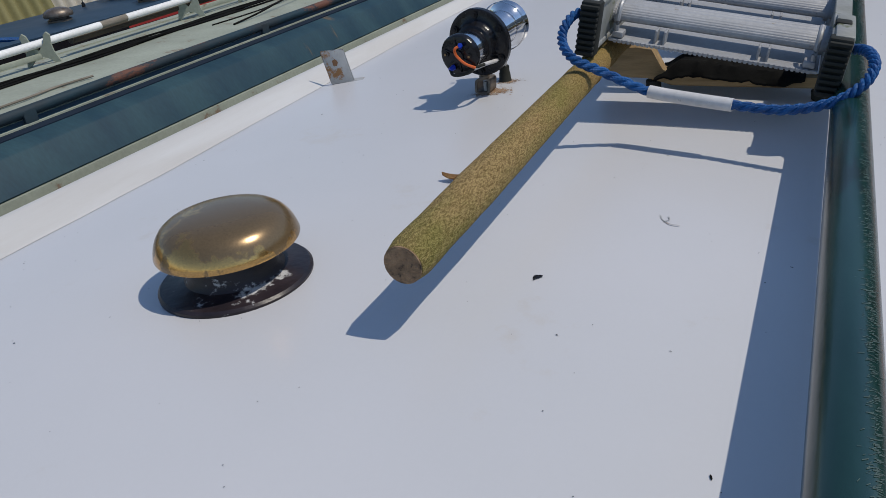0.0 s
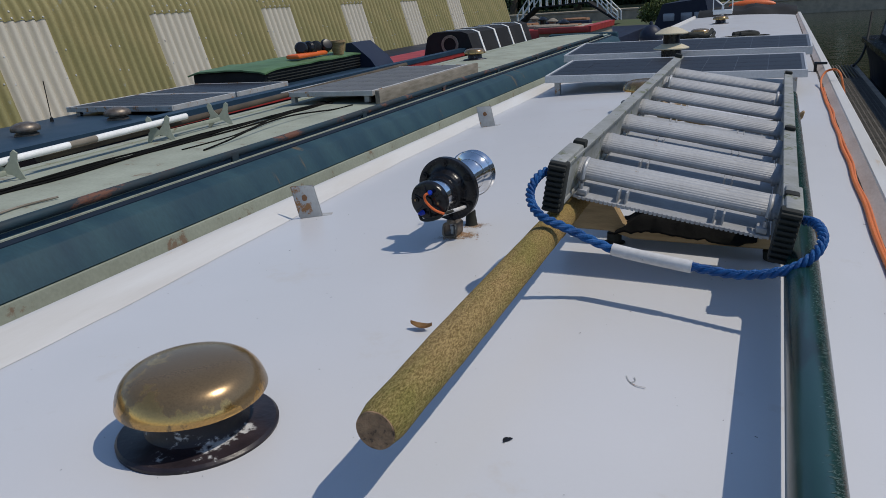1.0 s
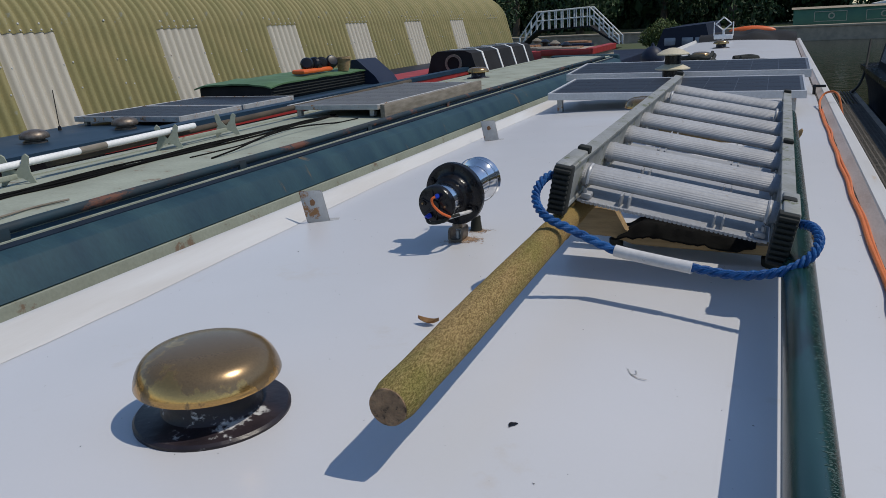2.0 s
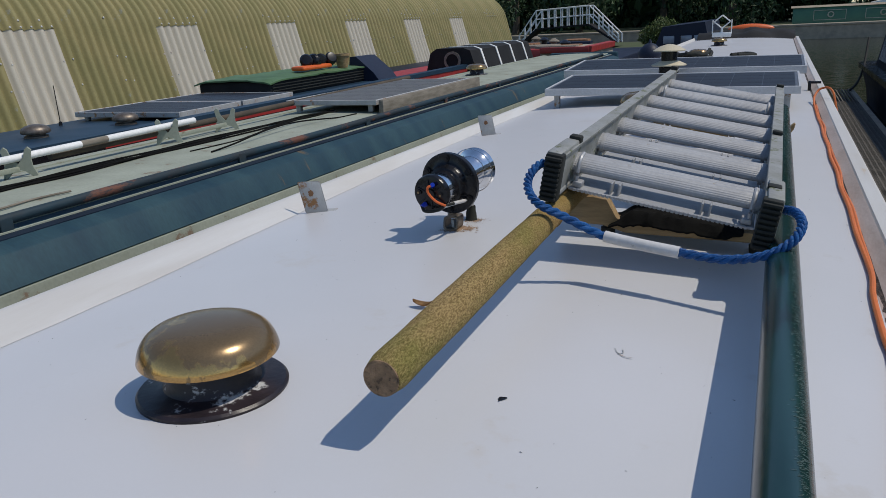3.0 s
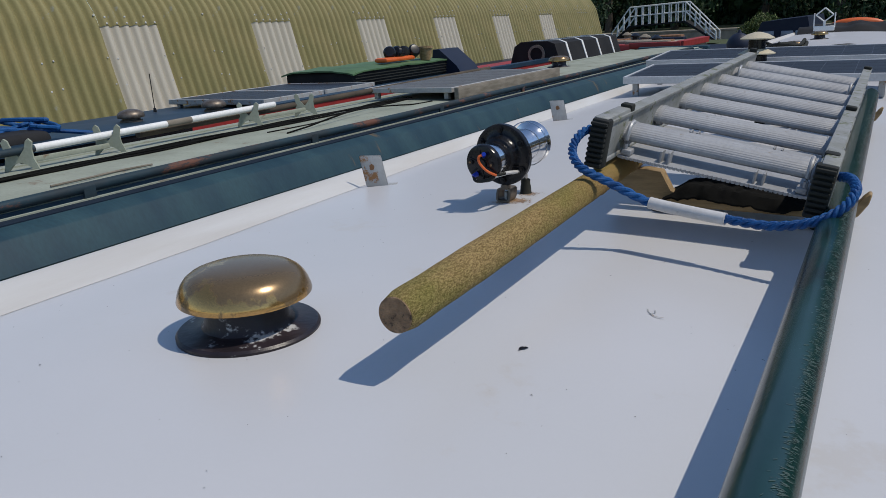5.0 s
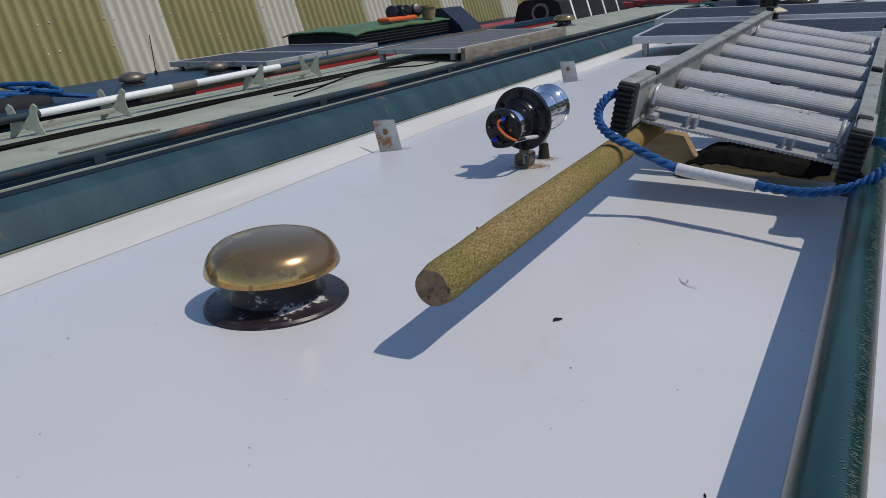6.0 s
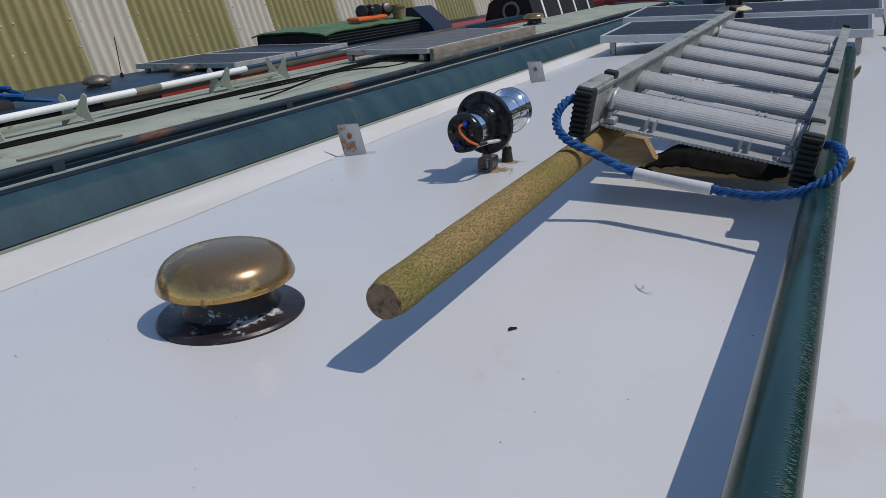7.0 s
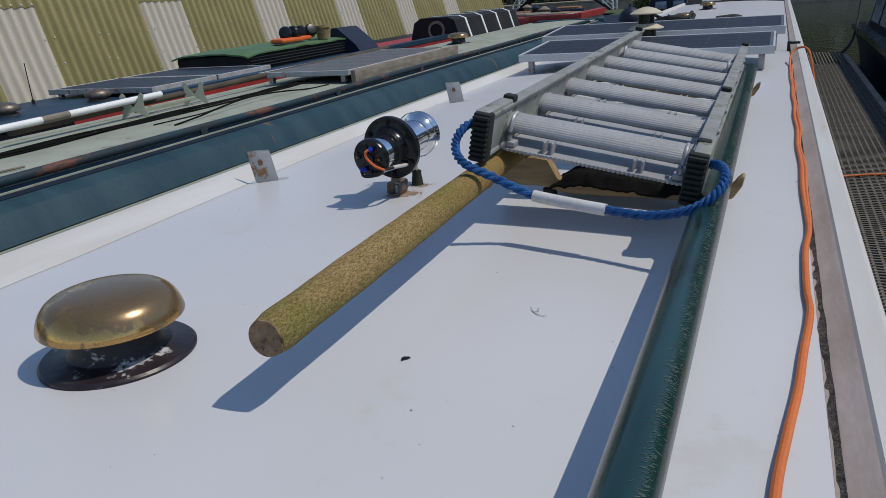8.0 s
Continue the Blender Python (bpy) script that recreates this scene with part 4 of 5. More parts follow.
hs = thing("cable_bundle", "bundle of black cables lying along the pale green roof", "cables", (0, 0, 0))
random.seed(11)
for q in range(5):
    bm = B()
    pts = [(-2.13 + 0.022 * math.sin(y * (1.7 + 0.4 * q) + q) + random.uniform(-0.022, 0.022), y, 0.022 + 0.005 * (q % 2)) for y in np.linspace(-0.6, 3.1, 14)]
    sweep(bm, spline(pts, 5), 0.0042, 7)
    part("cable", bm, NET, hs)
for q in range(2):
    bm = B()
    pts = [(-2.02 + 0.1 * q + 0.03 * math.sin(y * 4 + q), y, 0.018 + 0.03 * max(0, math.sin(y * 3 + q))) for y in np.linspace(1.7, 3.0, 9)]
    sweep(bm, spline(pts, 5), 0.004, 7)
    part("cable", bm, NET, hs)
tw = thing("twig", "dry brown twig lying on the pale green roof", "twig", (-1.86, 0.72, 0.013))
bm = B()
sweep(bm, spline([(0, -0.18, 0.006), (0.01, -0.05, 0.008), (-0.01, 0.08, 0.006), (0.02, 0.2, 0.008)], 4), 0.004, 6)
part("stem", bm, GREYWOOD, tw)
sp = solar("solar_panel", "dusty grey solar panel lying on wooden planks", -2.42, -1.80, 3.05, 4.55, 0.075, 0, 4, 6, cell=PVDUSTY, frame_mat=GALV, th=0.03, legs=0.045)
pl = thing("plank", "grey weathered plank on edge beneath the solar panel", "plank", (-1.77, 3.85, 0.035))
bm = B()
box(bm, (0, 0, 0.012), (0.03, 1.6, 0.085), 0.004)
part("board", bm, GREYWOOD, pl)

# ---- the navy boat beyond ----
nb = thing("navy_narrowboat", "narrowboat with navy roof and red and cream sides", "boat", (0, 0, 0))
bm = B()
prism(bm, [(-3.02, -0.05), (-3.08, -0.034), (-3.6, -0.026), (-4.2, -0.036), (-4.26, -0.06), (-4.26, -0.09), (-3.02, -0.09)], -3.5, 6.4)
part("roof", bm, NAVY, nb)
bm = B()
prism(bm, [(-3.015, -0.091), (-2.95, -0.9), (-2.92, -1.5), (-4.35, -1.5), (-4.32, -0.9), (-4.265, -0.091)], -3.5, 9.6)
part("side", bm, RED, nb, "red cabin side")
bm = B()
prism(bm, [(-3.045, -0.07), (-2.985, -0.07), (-2.985, -0.012), (-3.045, -0.008)], 2.15, 10)
for v in bm.verts:
    v.co.z += 0.006
part("roof_rail", bm, RED, nb)
bm = B()
prism(bm, [(-3.045, -0.085), (-2.984, -0.085), (-2.984, -0.014), (-3.045, -0.010)], 1.22, 2.148)
part("window_band", bm, BLACK, nb, "black window strip below the roof edge")
for y in (-0.2, 0.22, 0.64, 1.0):
    bm = B()
    box(bm, (-2.985, y, -0.16), (0.02, 0.34, 0.11), 0.012)
    part("panel", bm, CREAM, nb, "cream painted panel")
bm = B()
prism(bm, [(-3.05, -0.03), (-2.978, -0.024), (-2.982, 0.014), (-3.05, 0.018)], -3.5, 10)
part("coaming", bm, NAVY, nb)
bm = B()
prism(bm, [(-3.30, -0.035), (-3.36, 0.05), (-3.55, 0.21), (-3.62, 0.21), (-3.66, -0.035)], 5.95, 6.35)
part("hatch", bm, DNAVY, nb, "dark navy raised hatch")
for x, y in ((-3.62, 2.25), (-3.5, 2.82)):
    dv = thing("dome_vent", "low dark dome vent on the navy roof", "roof vent", (x, y, -0.028), group="dome vents")
    bm = B()
    lathe(bm, [(0.066, 0), (0.066, 0.012), (0.055, 0.016), (0.052, 0.026), (0.078, 0.027), (0.081, 0.034), (0.080, 0.046), (0.071, 0.060), (0.050, 0.071), (0.022, 0.077), (0, 0.078)], seg=28)
    part("cap", bm, STEEL, dv)
solar("solar_panel", "dark framed solar panel on the navy roof", -4.12, -3.20, 2.98, 3.62, 0.012, 0, 6, 6, frame_mat=GALV, th=0.035, legs=0.032)
solar("solar_panel", "dark framed solar panel on the navy roof", -4.12, -3.20, 3.64, 4.28, 0.012, 0, 6, 6, frame_mat=GALV, th=0.035, legs=0.032)
gc = thing("covered_box", "black box under a green tarpaulin on the navy roof", "box", (-3.85, 5.30, -0.030))
bm = B()
bmesh.ops.create_grid(bm, x_segments=14, y_segments=22, size=0.5)
for v in bm.verts:
    x, y = v.co.x, v.co.y
    v.co = Vector((x * 0.78, y * 1.9, 0.162 - 0.018 * (2 * abs(x)) ** 4 - 0.02 * (2 * abs(y)) ** 6 + 0.016 * noise.noise((x * 6, y * 9, 0))))
bmesh.ops.solidify(bm, geom=bm.faces[:], thickness=0.012)
part("cover", bm, GREENCOV, gc, "green tarpaulin cover")
bm = B()
box(bm, (0, 0, 0.065), (0.74, 1.84, 0.14), 0.03)
bx = part("box_body", bm, CANVAS, gc)
for k in range(5):
    bm = B()
    box(bm, (0.375, 0, 0.03 + 0.024 * k), (0.012, 1.8, 0.008), 0.002)
    part("fold", bm, RUBBER, bx)
eng = thing("outboard_motor", "black and orange motor lying on the covered box", "motor", (-3.62, 5.30, 0.140))
bm = B()
box(bm, (0, -0.05, 0.022), (0.14, 0.50, 0.04), 0.018)
part("tray", bm, ORANGEP, eng, "orange plastic casing")
random.seed(3)
for k in range(5):
    bm = B()
    lathe(bm, [(0.03, -0.05), (0.055, -0.045), (0.06, 0.03), (0.045, 0.05), (0, 0.055)], pose(random.uniform(-.05, .05), -0.1 + 0.08 * k, 0.075, random.uniform(40, 90), 0, random.uniform(0, 90)), seg=16)
    part("block", bm, BLACK, eng)
pot = thing("flower_pot", "brown plant pot on the covered box", "pot", (-3.55, 5.68, 0.125))
bm = B()
lathe(bm, [(0.05, 0), (0.07, 0.11), (0.078, 0.11), (0.078, 0.13), (0.06, 0.13), (0.045, 0.01), (0, 0.01)], seg=24)
part("body", bm, WOOD, pot)
fab = thing("folded_cover", "dark folded canvas cover on the navy roof", "cover", (-3.25, 0.85, -0.03))
bm = B()
box(bm, (0, 0, 0.04), (0.42, 1.0, 0.09), 0.035, seg=3)
for v in bm.verts:
    v.co.z += 0.015 * noise.noise(v.co * 7)
part("cloth", bm, CANVAS, fab)
br = thing("mooring_line", "tangled blue mooring line lying on the dark cover", "rope", (-3.25, 1.3, 0.0))
random.seed(5)
bm = B()
pts = [(random.uniform(-0.12, 0.12), random.uniform(-0.18, 0.18), random.uniform(0.03, 0.11)) for _ in range(16)]
sweep(bm, spline(pts + [(0.15, 0.25, 0.02), (0.22, 0.4, -0.02), (0.2, 0.6, 0.0), (0.22, 0.7, -0.04)], 5), 0.011, 7)
part("line", bm, BLUEROPE, br)
ae = thing("aerial", "thin black rod aerial standing on the navy roof", "aerial", (-4.0, 2.75, -0.03))
bm = B()
cyl(bm, (0, 0, 0), (0, 0, 0.26), 0.003, 6)
lathe(bm, [(0.012, 0), (0.010, 0.025), (0, 0.03)], seg=10)
part("rod", bm, BLACK, ae)
cr = thing("cratch_cover", "black canvas cratch cover with white straps and round porthole", "boat cover", (-3.15, 8.45, -0.07))
bm = B()
prism(bm, [(-0.36, 0.0), (-0.30, 0.22), (-0.22, 0.27), (0.12, 0.27), (0.20, 0.24), (0.28, 0.0)], -0.9, 1.4, steps=8)
part("canvas", bm, CANVAS, cr)
for y in (-0.55, 0.0, 0.55, 1.1):
    bm = B()
    prism(bm, [(0.287, 0.0), (0.207, 0.243), (0.122, 0.276), (-0.2, 0.276), (-0.2, 0.27), (0.118, 0.27), (0.2, 0.238), (0.28, 0.0)], y - 0.025, y + 0.025)
    part("strap", bm, WHITEP, cr, "white webbing strap")
bm = B()
lathe(bm, [(0.075, -0.01), (0.105, -0.01), (0.105, 0.012), (0.075, 0.012)], axis_m((-0.02, -0.902, 0.13), (-0.02, -1.5, 0.13)), seg=28, cap=False)
part("porthole", bm, GREYWOOD, cr, "round grey porthole ring")

# ---- bank and hut ----
bm = B()
prism(bm, [(-5.2, -2.0), (-5.2, -0.95), (-6.0, -0.9), (-900, -0.9), (-900, -2.0)], -60, 38)
tagged(part("bank", bm, GRASS, smooth=0), "grassy bank beside the hut", "bank", kind="structure")
bm = B()
prism(bm, [(-900, -2.0), (-900, -0.60), (900, -0.60), (900, -2.0)], 44.3, 900)
tagged(part("far_bank", bm, GRASS, smooth=0), "grassy far bank of the marina", "bank", kind="structure")
bm = B()
box(bm, (0, 44.0, -0.95), (120, 0.7, 0.72), 0.03)
box(bm, (0, 44.2, -0.58), (120, 1.2, 0.10), 0.02)
tagged(part("quay_edge", bm, CONC, smooth=0), "pale concrete and timber edging of the far quay", "quay", kind="structure")

hut = thing("corrugated_hut", "long olive corrugated hut with white translucent sheets", "hut", m=pose(-8.418, 5.748, 0.672, -0.37, 0, -1.88))
PITCH, NC = 0.1477, 6
SW = PITCH * NC
low = [(0.53, -1.73), (0.303, -1.005), (0.170, -0.556), (0.018, 0.0)]
C, RR = Vector((-0.882, -0.271)), 0.94
up = [(C.x + RR * math.cos(radians(a)), C.y + RR * math.sin(radians(a))) for a in range(16, 96, 5)]


def sheet(name, prof, off, material, label=""):
    """A corrugated sheet one width wide, from y = 0, with an outer and an inner skin."""
    n = NC * 10
    wave = (-0.036, -0.027, -0.004, 0.013, 0.021, 0.024, 0.021, 0.013, -0.004, -0.027)
    verts, faces = [], []
    for skin in (0.0, -0.006):
        for i, (x, z) in enumerate(prof):
            d = (Vector(prof[min(i + 1, len(prof) - 1)]) - Vector(prof[max(i - 1, 0)])).normalized()
            for k in range(n + 1):
                w = wave[k % 10] + off + skin
                verts.append((x + d.y * w, k * PITCH / 10, z - d.x * w))
    m_, half = n + 1, len(prof) * (n + 1)
    for i in range(len(prof) - 1):
        for k in range(n):
            q = i * m_ + k
            faces += [(q, q + 1, q + m_ + 1, q + m_), (half + q, half + q + m_, half + q + m_ + 1, half + q + 1)]
    for k in range(n):
        q = half - m_ + k
        faces += [(k, half + k, half + k + 1, k + 1), (q, q + 1, half + q + 1, half + q)]
    me = bpy.data.meshes.new(name)
    me.from_pydata(verts, [], faces)
    me.materials.append(material)
    me.shade_smooth()
    me.set_sharp_from_angle(angle=radians(60))
    ob = new(name, me)
    ob.parent = hut
    if label:
        ob["label"] = label
    return ob


FIRST, LAST = -12, 20
first = {}
for k in range(FIRST, LAST):
    light_sheet = k % 3 == 0 and k < 18
    pieces = (("skylight_sheet", low, 0.0, SHEET), ("roof_sheet", up, 0.010, HUT)) if light_sheet else (("sheet", low[:-1] + up, 0.0, HUT),)
    for kind_, prof, off, mt in pieces:
        if kind_ not in first:
            o = sheet(kind_, prof, off, mt, "pale translucent corrugated sheet" if kind_ == "skylight_sheet" else "")
            first[kind_] = o.data
        else:
            o = new(kind_, first[kind_])
            o.parent = hut
        o.location.y = k * SW
bm2 = B()
for k in range(FIRST, LAST):
    for q in range(NC):
        for a_, keep in ((17.5, k % 3 == 0), (22.5, q % 2 == 0 and k % 3 == 0), (24, q == 5 and k % 2)):
            if keep:
                p_ = (C.x + (RR + 0.030) * math.cos(radians(a_)), k * SW + (q + 0.5) * PITCH, C.y + (RR + 0.030) * math.sin(radians(a_)))
                lathe(bm2, [(0.015, 0), (0.013, 0.010), (0, 0.014)], axis_m(p_, (p_[0] + 1, p_[1], p_[2] + 0.36)), seg=8)
    for z in (-0.42, -0.75):
        x = 0.018 + 0.152 * -z / 0.556 + 0.022
        for q in (0.5, 5.5):
            lathe(bm2, [(0.013, 0), (0.012, 0.008), (0, 0.012)], axis_m((x, k * SW + q * PITCH, z + 0.02 * (k % 2)), (x + 1, k * SW + q * PITCH, z + 0.3)), seg=8)
part("bolts", bm2, GALV, hut, "rows of pale roofing bolts")["kind"] = "stuff"
bm = B()
ye = LAST * SW
arch = low + up
prism(bm, arch + [(2 * C.x - x, z) for x, z in reversed(arch)], ye - 0.12, ye - 0.06)
part("end_wall", bm, HUT, hut)

# ---- red workboats ----
rb = thing("red_workboat", "red and white bowed workboat moored among others", "boat", (-3.15, 13.5, WATER_Z))
bm = B()
prism(bm, [(0.38, 0.0), (0.42, 0.95), (0.38, 1.22), (-0.5, 1.22), (-0.5, 0.0)], -0.6, 1.5)
part("hull", bm, CONC, rb, "pale grey hull side")
bm = B()
prism(bm, [(0.44, 1.16), (0.45, 1.26), (0.33, 1.27), (0.33, 1.16)], -0.65, 1.5)
box(bm, (-0.05, -0.63, 1.21), (0.9, 0.08, 0.10), 0.01)
part("gunwale", bm, RED, rb, "bright red gunwale")
for y in (0.1, 0.9):
    bm = B()
    box(bm, (0.43, y, 0.75), (0.02, 0.3, 0.4), 0.02)
    part("bow_panel", bm, DNAVY, rb)
random.seed(21)
for k in range(34):
    y = random.uniform(13.4, 20)
    x = 0.33 - (y + 0.88) * random.uniform(0.235, 0.33)
    cl = thing("deck_crate", "brown and red crate stacked on a moored workboat", "crate", (x, y, -0.44), group="deck crates")
    bm = B()
    w, d, h = random.uniform(0.3, 1.3), random.uniform(0.2, 0.6), random.uniform(0.10, 0.42)
    box(bm, (0, 0, h / 2), (w, d, h), 0.02)
    part("body", bm, random.choice([RED, RUST, GREYWOOD, RUST, CANVAS, RUST, DNAVY]), cl)
wb = thing("rusty_workboat", "rusty red flat workboat moored by the bank", "boat", (-5.3, 17, WATER_Z))
bm = B()
box(bm, (0, 0, 0.42), (5.0, 8.0, 0.9), 0.05)
part("hull", bm, DNAVY, wb)
for k in range(4):
    fu = thing("stove_chimney", "grey metal stove pipe with cap on a workboat", "chimney", (-3.6 - 0.55 * k, 14.5 + 1.2 * k, -0.43), group="stove chimneys")
    bm = B()
    lathe(bm, [(0.07, 0), (0.07, 0.38), (0.12, 0.39), (0.12, 0.41), (0.03, 0.47), (0, 0.47)], seg=16)
    part("pipe", bm, GREYWOOD if k % 2 else BLACK, fu)
dc = thing("dark_cruiser", "dark navy canvas-covered boat beyond the cabin end", "boat", (-1.75, 20, WATER_Z))
bm = B()
prism(bm, [(-0.65, 0.0), (-0.7, 0.9), (-0.5, 1.42), (0.45, 1.5), (0.6, 0.9), (0.6, 0.0)], -1.5, 3)
part("hull", bm, DNAVY, dc)
for x in (-0.35, 0.05, 0.35):
    bm = B()
    box(bm, (x, -1.5, 1.12), (0.26, 0.03, 0.18), 0.02)
    part("window", bm, PLASTIC, dc)

# ---- footbridge ----
fb = thing("footbridge", "white-railed footbridge with steps over the canal", "bridge", (0, 40, 0))
top = [(-11.5, 0.80), (-8.7, 0.92)]
for dy in (-0.5, 0.5):
    for z in (0.0, -0.45):
        bm = B()
        for p, q in (((-12.45, -0.45), top[0]), (top[0], top[1]), (top[1], (-7.2, -0.55))):
            cyl(bm, (p[0], dy, p[1] + z), (q[0], dy, q[1] + z), 0.032, 8)
        part("rail", bm, WHITEP, fb)
    for k in range(9):
        x = -11.5 + 2.8 * k / 8
        bm = B()
        box(bm, (x, dy, 0.82 + 0.12 * k / 8 - 0.5), (0.05, 0.05, 1.0))
        part("post", bm, WHITEP, fb)
    for k in range(1, 4):
        for sx, x0, z0, x1, z1 in ((1, -8.7, 0.92, -7.2, -0.55), (-1, -11.5, 0.80, -12.45, -0.45)):
            bm = B()
            t = k / 3
            box(bm, (x0 + (x1 - x0) * t, dy, z0 + (z1 - z0) * t - 0.35), (0.07, 0.07, 0.7))
            part("post", bm, WHITEP, fb)
# deck borrows the canvas black so that its shade is in the colour
bm = B()
prism(bm, [(-12.5, -0.95), (-11.5, -0.10), (-8.7, 0.02), (-7.2, -0.95), (-7.3, -1.0), (-8.75, -0.06), (-11.45, -0.18), (-12.4, -1.0)], -0.6, 0.6)
part("deck", bm, CANVAS, fb, "bridge deck coloured near-black to paint in its shade")


# ---- trees ----
def foliage(bm, c, r, n, size, rng, dark=1.0):
    """Leaf clumps: small bent quads scattered through an uneven ball."""
    for _ in range(n):
        d = Vector((rng.gauss(0, 1), rng.gauss(0, 1), rng.gauss(0, 1))).normalized()
        rad = (rng.random() ** 0.4) * (1 + 0.35 * noise.noise(d * 2.3 + Vector(c)))
        p = Vector(c) + Vector((d.x * r[0], d.y * r[1], d.z * r[2])) * rad
        q = Euler((rng.uniform(0, 6), rng.uniform(0, 6), rng.uniform(0, 6))).to_matrix()
        s_ = size * rng.uniform(0.6, 1.4)
        vs = [bm.verts.new(p + q @ Vector(v)) for v in ((-s_, 0, 0), (0, -s_ * 0.5, 0.15 * s_), (s_, 0, 0), (0, s_ * 0.5, 0.15 * s_))]
        bm.faces.new(vs)


rng = random.Random(8)
for k in range(15):
    x, y = -34 + 4.4 * k + rng.uniform(-1, 1), 52 + rng.uniform(-3, 5)
    tr = thing("tree", "tall dense dark green tree on the far bank", "tree", (x, y, -0.9), group="far trees")
    bm = B()
    sweep(bm, spline([(0, 0, 0), (0.1, 0, 2.0), (-0.1, 0.1, 4.5), (0.1, 0, 7.5)], 4), lambda i: 0.28 - 0.016 * i, seg=8)
    for j in range(5):
        aa = rng.uniform(0, 6.28)
        sweep(bm, [(0, 0, 2 + j), (0.9 * math.cos(aa), 0.9 * math.sin(aa), 3 + j), (2.0 * math.cos(aa), 2.0 * math.sin(aa), 3.7 + j)], lambda i: 0.1 - 0.03 * i, seg=6)
    part("trunk", bm, BARK, tr)
    bm = B()
    for j in range(11):
        foliage(bm, (rng.uniform(-2, 2), rng.uniform(-1.8, 1.8), 0.8 + 12.0 * (j + rng.random()) / 11), (rng.uniform(1.4, 2.3), rng.uniform(1.2, 2.0), rng.uniform(1.1, 1.9)), 420, 0.17, rng)
    part("crown", bm, LEAF, tr, smooth=0)
bm = B()
for k in range(330):
    foliage(bm, (-40 + (k % 85) * 0.95 + rng.uniform(-.5, .5), 59 + rng.uniform(-1, 2), -0.2 + 14 * rng.random() ** 1.2), (2.2, 1.2, 2.4), 260, 0.52, rng)
tagged(part("far_woods", bm, LEAF, smooth=0), "dense shaded woodland behind the far bank", "woods", kind="stuff")
tr = thing("tree", "leafy green tree standing behind the hut", "tree", (-12.6, 34, -0.9), group="far trees")
bm = B()
sweep(bm, spline([(0, 0, 0), (0.1, 0, 2.0), (-0.1, 0.1, 4.5)], 4), lambda i: 0.2 - 0.016 * i, seg=8)
part("trunk", bm, BARK, tr)
bm = B()
for j in range(9):
    foliage(bm, (rng.uniform(-1.3, 1.3), rng.uniform(-1.2, 1.2), rng.uniform(0.9, 5.0)), (rng.uniform(0.8, 1.3), rng.uniform(0.8, 1.2), rng.uniform(0.7, 1.2)), 520, 0.09, rng)
part("crown", bm, LEAF, tr, smooth=0)
for x, y, z, r in ((-3.6, 29, -0.35, 0.62), (-3.0, 28.5, -0.5, 0.5), (-4.1, 29.3, -0.55, 0.45)):
    bu = thing("bush", "rounded yellow-green bush on the bank", "bush", (x, y, z), group="bushes")
    bm = B()
    foliage(bm, (0, 0, 0.15), (r, r * 0.8, r * 0.75), 1500, 0.045, rng)
    part("crown", bm, BUSHLEAF, bu, smooth=0)
bm = B()
prism(bm, [(-9.5, -2), (-9.5, -0.9), (-2.2, -0.9), (-1.9, -2)], 26, 34)
tagged(part("island_bank", bm, GRASS, smooth=0), "grassy spit of bank by the footbridge", "bank", kind="structure")

# ---- green boat on the far quay ----
gb = thing("green_narrowboat", "long dark green narrowboat with pale line panels", "boat", (1.7, 45.4, -0.54))
bm = B()
prism(bm, [(-0.5, 0), (-0.5, 0.55), (-0.42, 0.80), (0.5, 0.82), (0.5, 0)], -0.8, 19, axis="x")
part("cabin", bm, BOATGREEN, gb)
for k in range(7):
    x = 0.2 + 2.4 * k
    for z in (0.16, 0.64):
        bm = B()
        box(bm, (x + 0.75, -0.51, z), (1.5, 0.02, 0.03))
        part("line_panel", bm, SAGE, gb)
    for dx in (0, 1.5):
        bm = B()
        box(bm, (x + dx, -0.51, 0.4), (0.03, 0.02, 0.5))
        part("line_panel", bm, SAGE, gb)
    bm = B()
    lathe(bm, [(0.10, 0), (0.16, 0), (0.16, 0.03), (0.10, 0.03)], axis_m((x + 0.8, -0.50, 0.42), (x + 0.8, -1, 0.42)), seg=20, cap=False)
    part("porthole", bm, SAGE, gb)
bm = B()
prism(bm, [(-0.52, 0.80), (-0.40, 0.86), (0.5, 0.9), (0.5, 0.8)], -0.9, 19, axis="x")
part("roof", bm, CONC, gb)
wc_ = thing("white_cruiser", "small white cabin cruiser behind the green boat", "boat", (6.0, 47.5, -0.2))
bm = B()
prism(bm, [(-1.5, 0), (-1.2, 0.6), (-0.6, 0.7), (-0.3, 1.1), (0.9, 1.1), (1.4, 0.6), (1.7, 0)], -0.8, 0.8, axis="y")
part("hull", bm, WHITEP, wc_)

# ---- pontoon and the boat across it ----
pt = thing("pontoon", "mesh-decked mooring pontoon with pale edge timbers", "pontoon", (1.2, 0, -0.95))
for x in (-0.30, 0.30):
    bm = B()
    box(bm, (x, 5.5, -0.03), (0.07, 17, 0.10), 0.006)
    part("edge_timber", bm, CONC if x > 0 else GRATE, pt)
bm = B()
for k in range(340):
    box(bm, (0, -1.5 + 0.04 * k, 0.0), (0.54, 0.014, 0.03))
for k in range(12):
    box(bm, (-0.25 + 0.0455 * k, 5.5, 0.0), (0.013, 16.9, 0.026))
gr_ = part("grating", bm, GRATE, pt, "brown-grey open mesh decking", smooth=0)
gr_["kind"] = "stuff"
bm = B()
box(bm, (0, 5.5, -0.22), (0.5, 16.8, 0.2), 0.02)
part("float", bm, RUBBER, pt)
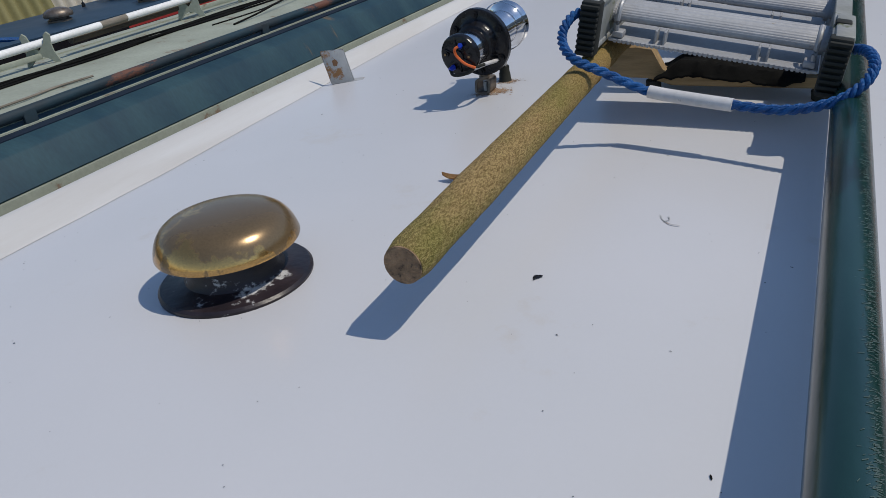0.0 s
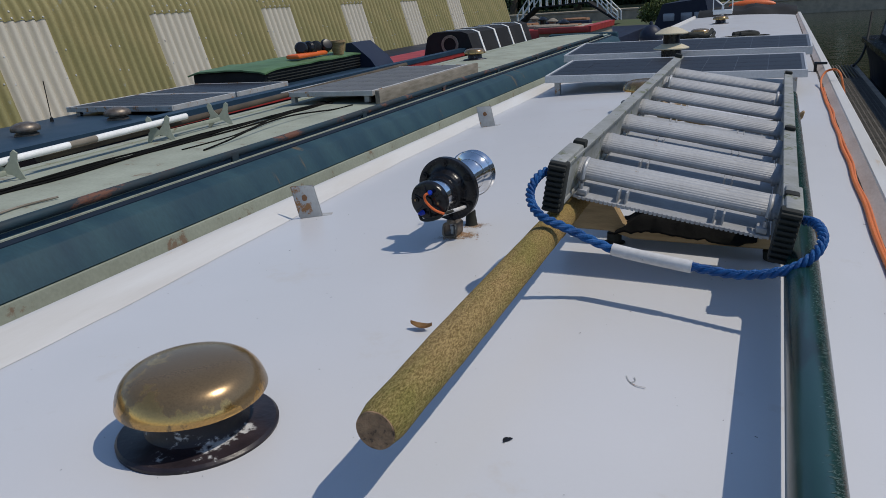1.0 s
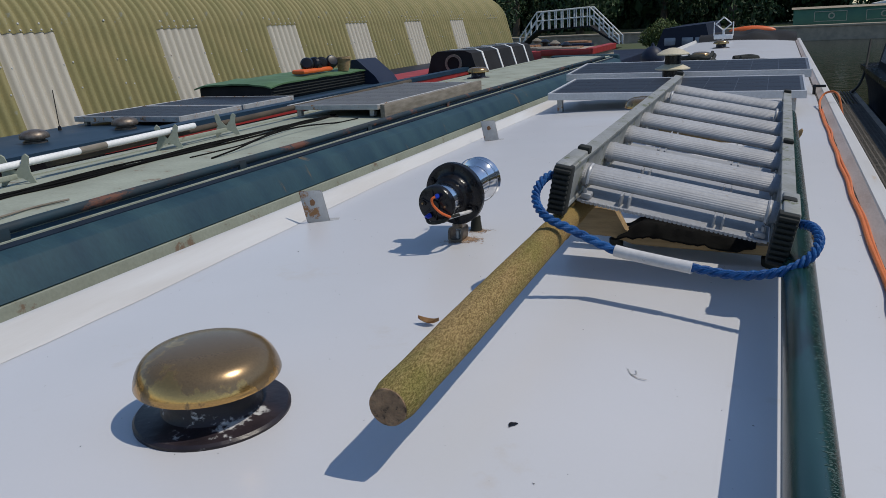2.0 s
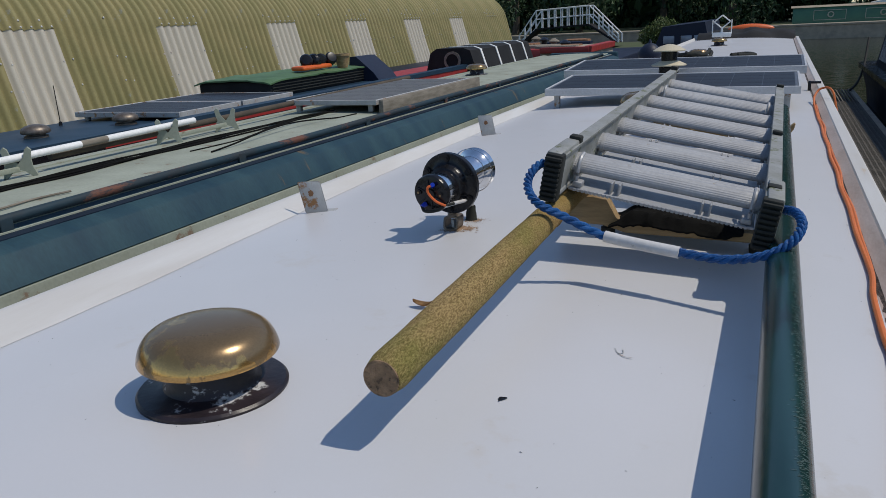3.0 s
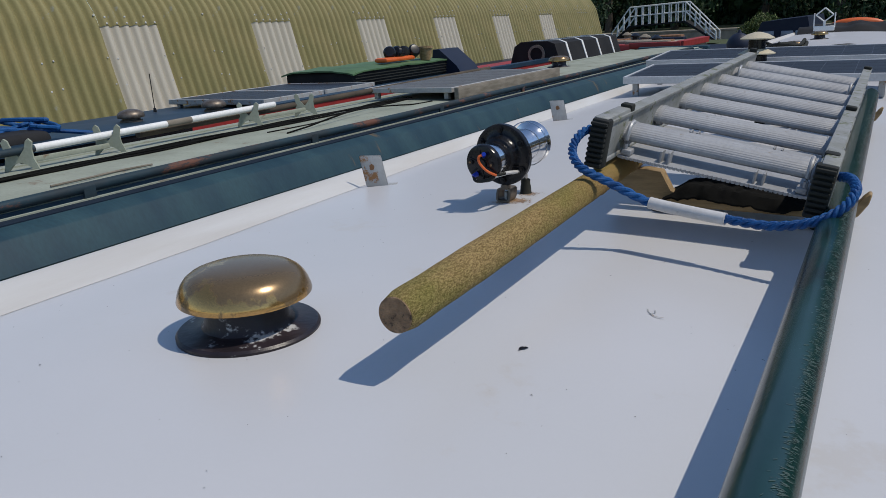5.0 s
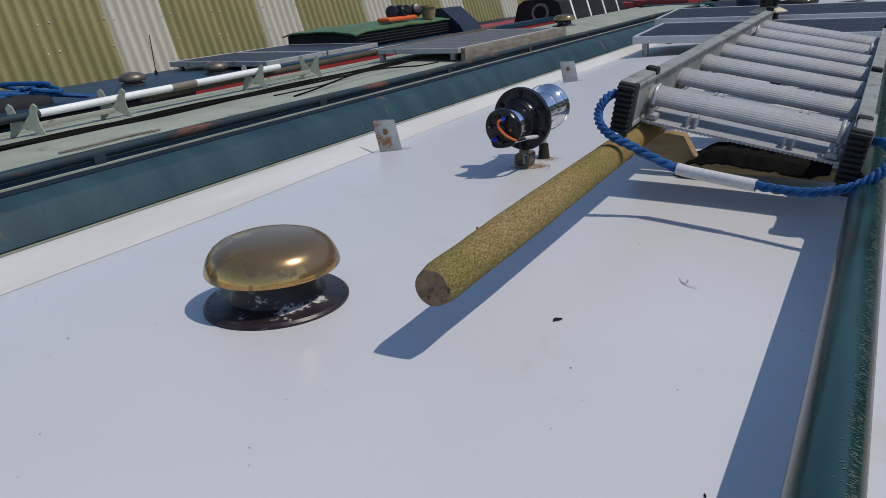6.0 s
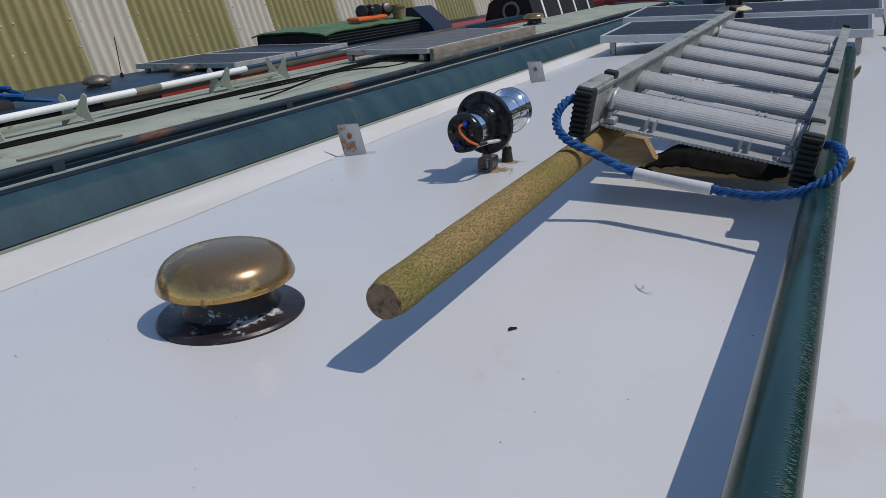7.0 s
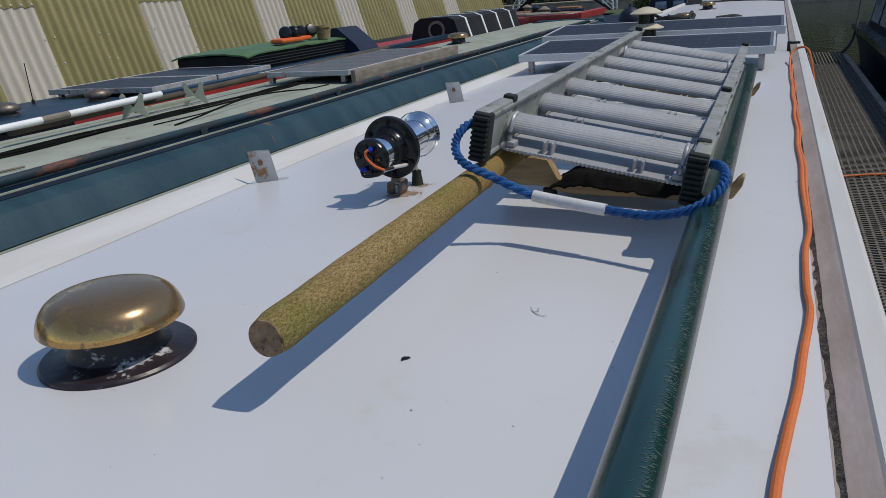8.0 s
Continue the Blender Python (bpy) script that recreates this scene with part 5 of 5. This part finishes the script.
pc = thing("orange_flex", "orange cable crossing the mesh pontoon", "cable", (1.2, 5.0, -0.93))
bm = B()
sweep(bm, spline([(-0.32, -0.08, 0.008), (-0.1, 0.0, 0.012), (0.2, 0.05, 0.012), (0.5, 0.0, 0.0), (0.6, 0.1, -0.3)], 6), 0.008, 8)
part("flex", bm, ORANGE, pc)
nb2 = thing("navy_cruiser", "dark navy boat with a clear-windowed canvas canopy", "boat", (1.72, 0, 0))
bm = B()
prism(bm, [(0.0, -0.62), (0.12, -1.0), (0.2, -1.5), (1.9, -1.5), (1.9, -0.62)], 2.5, 15.2)
part("hull", bm, DNAVY, nb2)
bm = B()
prism(bm, [(-0.03, -0.66), (-0.03, -0.58), (0.12, -0.56), (1.8, -0.56), (1.8, -0.66)], 2.5, 15.3)
part("gunwale", bm, BLACK, nb2)
bm = B()
prism(bm, [(0.14, -0.56), (0.30, 0.25), (0.42, 0.42), (1.6, 0.42), (1.75, -0.56)], 3.0, 14.2)
cp = part("canopy", bm, CANVAS, nb2, "dark canvas canopy")
for k in range(9):
    bm = B()
    prism(bm, [(0.155, -0.45), (0.275, 0.18), (0.285, 0.18), (0.165, -0.45)], 3.3 + 1.2 * k, 4.3 + 1.2 * k)
    for v in bm.verts:
        v.co.x -= 0.012
    part("window", bm, PLASTIC, cp, "clear vinyl window")
ln = thing("mooring_rope", "dark mooring rope from the navy boat to the pontoon", "rope", (1.6, 13.4, -0.9))
bm = B()
sweep(bm, spline([(-0.15, 0.0, 0.0), (0.0, 0.6, 0.08), (0.12, 1.2, 0.3), (0.2, 1.7, 0.75)], 5), 0.02, 8)
part("line", bm, RUBBER, ln)

# ---- small things on the roof ----
lf = thing("dead_leaf", "curled dry brown leaf beside the timber pole", "leaf", (-0.243, 0.275, camber(-0.243)))
bm = B()
for k in range(9):
    t = k / 8
    w = 0.009 * math.sin(math.pi * min(0.98, t + 0.02)) + 0.0004
    for sgn in (-1, 0, 1):
        bm.verts.new((-0.020 + 0.040 * t, sgn * w, 0.003 + 0.006 * abs(sgn) + 0.007 * (t - 0.5) ** 2 * 4))
bm.verts.ensure_lookup_table()
for k in range(8):
    for q in range(2):
        bm.faces.new((bm.verts[3 * k + q], bm.verts[3 * k + q + 1], bm.verts[3 * k + q + 4], bm.verts[3 * k + q + 3]))
bmesh.ops.solidify(bm, geom=bm.faces[:], thickness=0.0008)
part("blade", bm, DRYLEAF, lf)
sp_ = thing("dirt_flake", "small black flake of dirt on the white roof", "dirt", (0.0, 0.0, camber(0)))
bm = B()
rs = random.Random(6)
for dx, dy, r_ in ((0, 0, 0.0055), (0.004, 0.003, 0.0035), (-0.001, -0.0065, 0.0018)):
    vs = [bm.verts.new((dx + r_ * rs.uniform(.6, 1.2) * math.cos(a), dy + r_ * rs.uniform(.6, 1.2) * math.sin(a), 0.0012)) for a in [2 * math.pi * k / 9 for k in range(9)]]
    top_ = bm.verts.new((dx, dy, 0.003))
    for k in range(9):
        bm.faces.new((vs[k], vs[(k + 1) % 9], top_))
part("flake", bm, BLACK, sp_)
bm = B()
rs = random.Random(12)
for k in range(330):
    x, y = rs.uniform(-0.88, 0.53), -0.9 + 3.6 * rs.random() ** 1.4
    r_ = 0.0005 + 0.0009 * rs.random() ** 4
    a0 = rs.uniform(0, 3.14)
    st_ = rs.choice((1, 1, 1.6, 3.0))
    vs = []
    for q in range(6):
        a = 2 * math.pi * q / 6
        u, v_ = r_ * st_ * math.cos(a), r_ * math.sin(a)
        px_, py_ = x + u * math.cos(a0) - v_ * math.sin(a0), y + u * math.sin(a0) + v_ * math.cos(a0)
        vs.append(bm.verts.new((px_, py_, camber(px_) + 0.0009)))
    bm.faces.new(vs)
tagged(part("grit_specks", bm, NET, smooth=0), "fine dark grit specks scattered over the white roof", "grit", kind="stuff")
sf = thing("scuff_mark", "thin grey scuff mark on the white roof", "scuff", (0.125, 0.205, camber(0.125)))
bm = B()
for pts_ in (((-0.012, 0.016, 0), (-0.006, 0.002, 0), (0.006, -0.010, 0), (0.020, -0.012, 0)), ((0.0, 0.014, 0), (0.003, 0.004, 0), (-0.004, -0.004, 0))):
    q_ = spline(pts_, 5)
    for a, b2 in zip(q_, q_[1:]):
        d = (b2 - a).normalized()
        nrm = Vector((-d.y, d.x, 0)) * 0.0009
        bm.faces.new([bm.verts.new(p + Vector((0, 0, 0.0012))) for p in (a - nrm, b2 - nrm, b2 + nrm, a + nrm)])
part("mark", bm, GALV, sf)
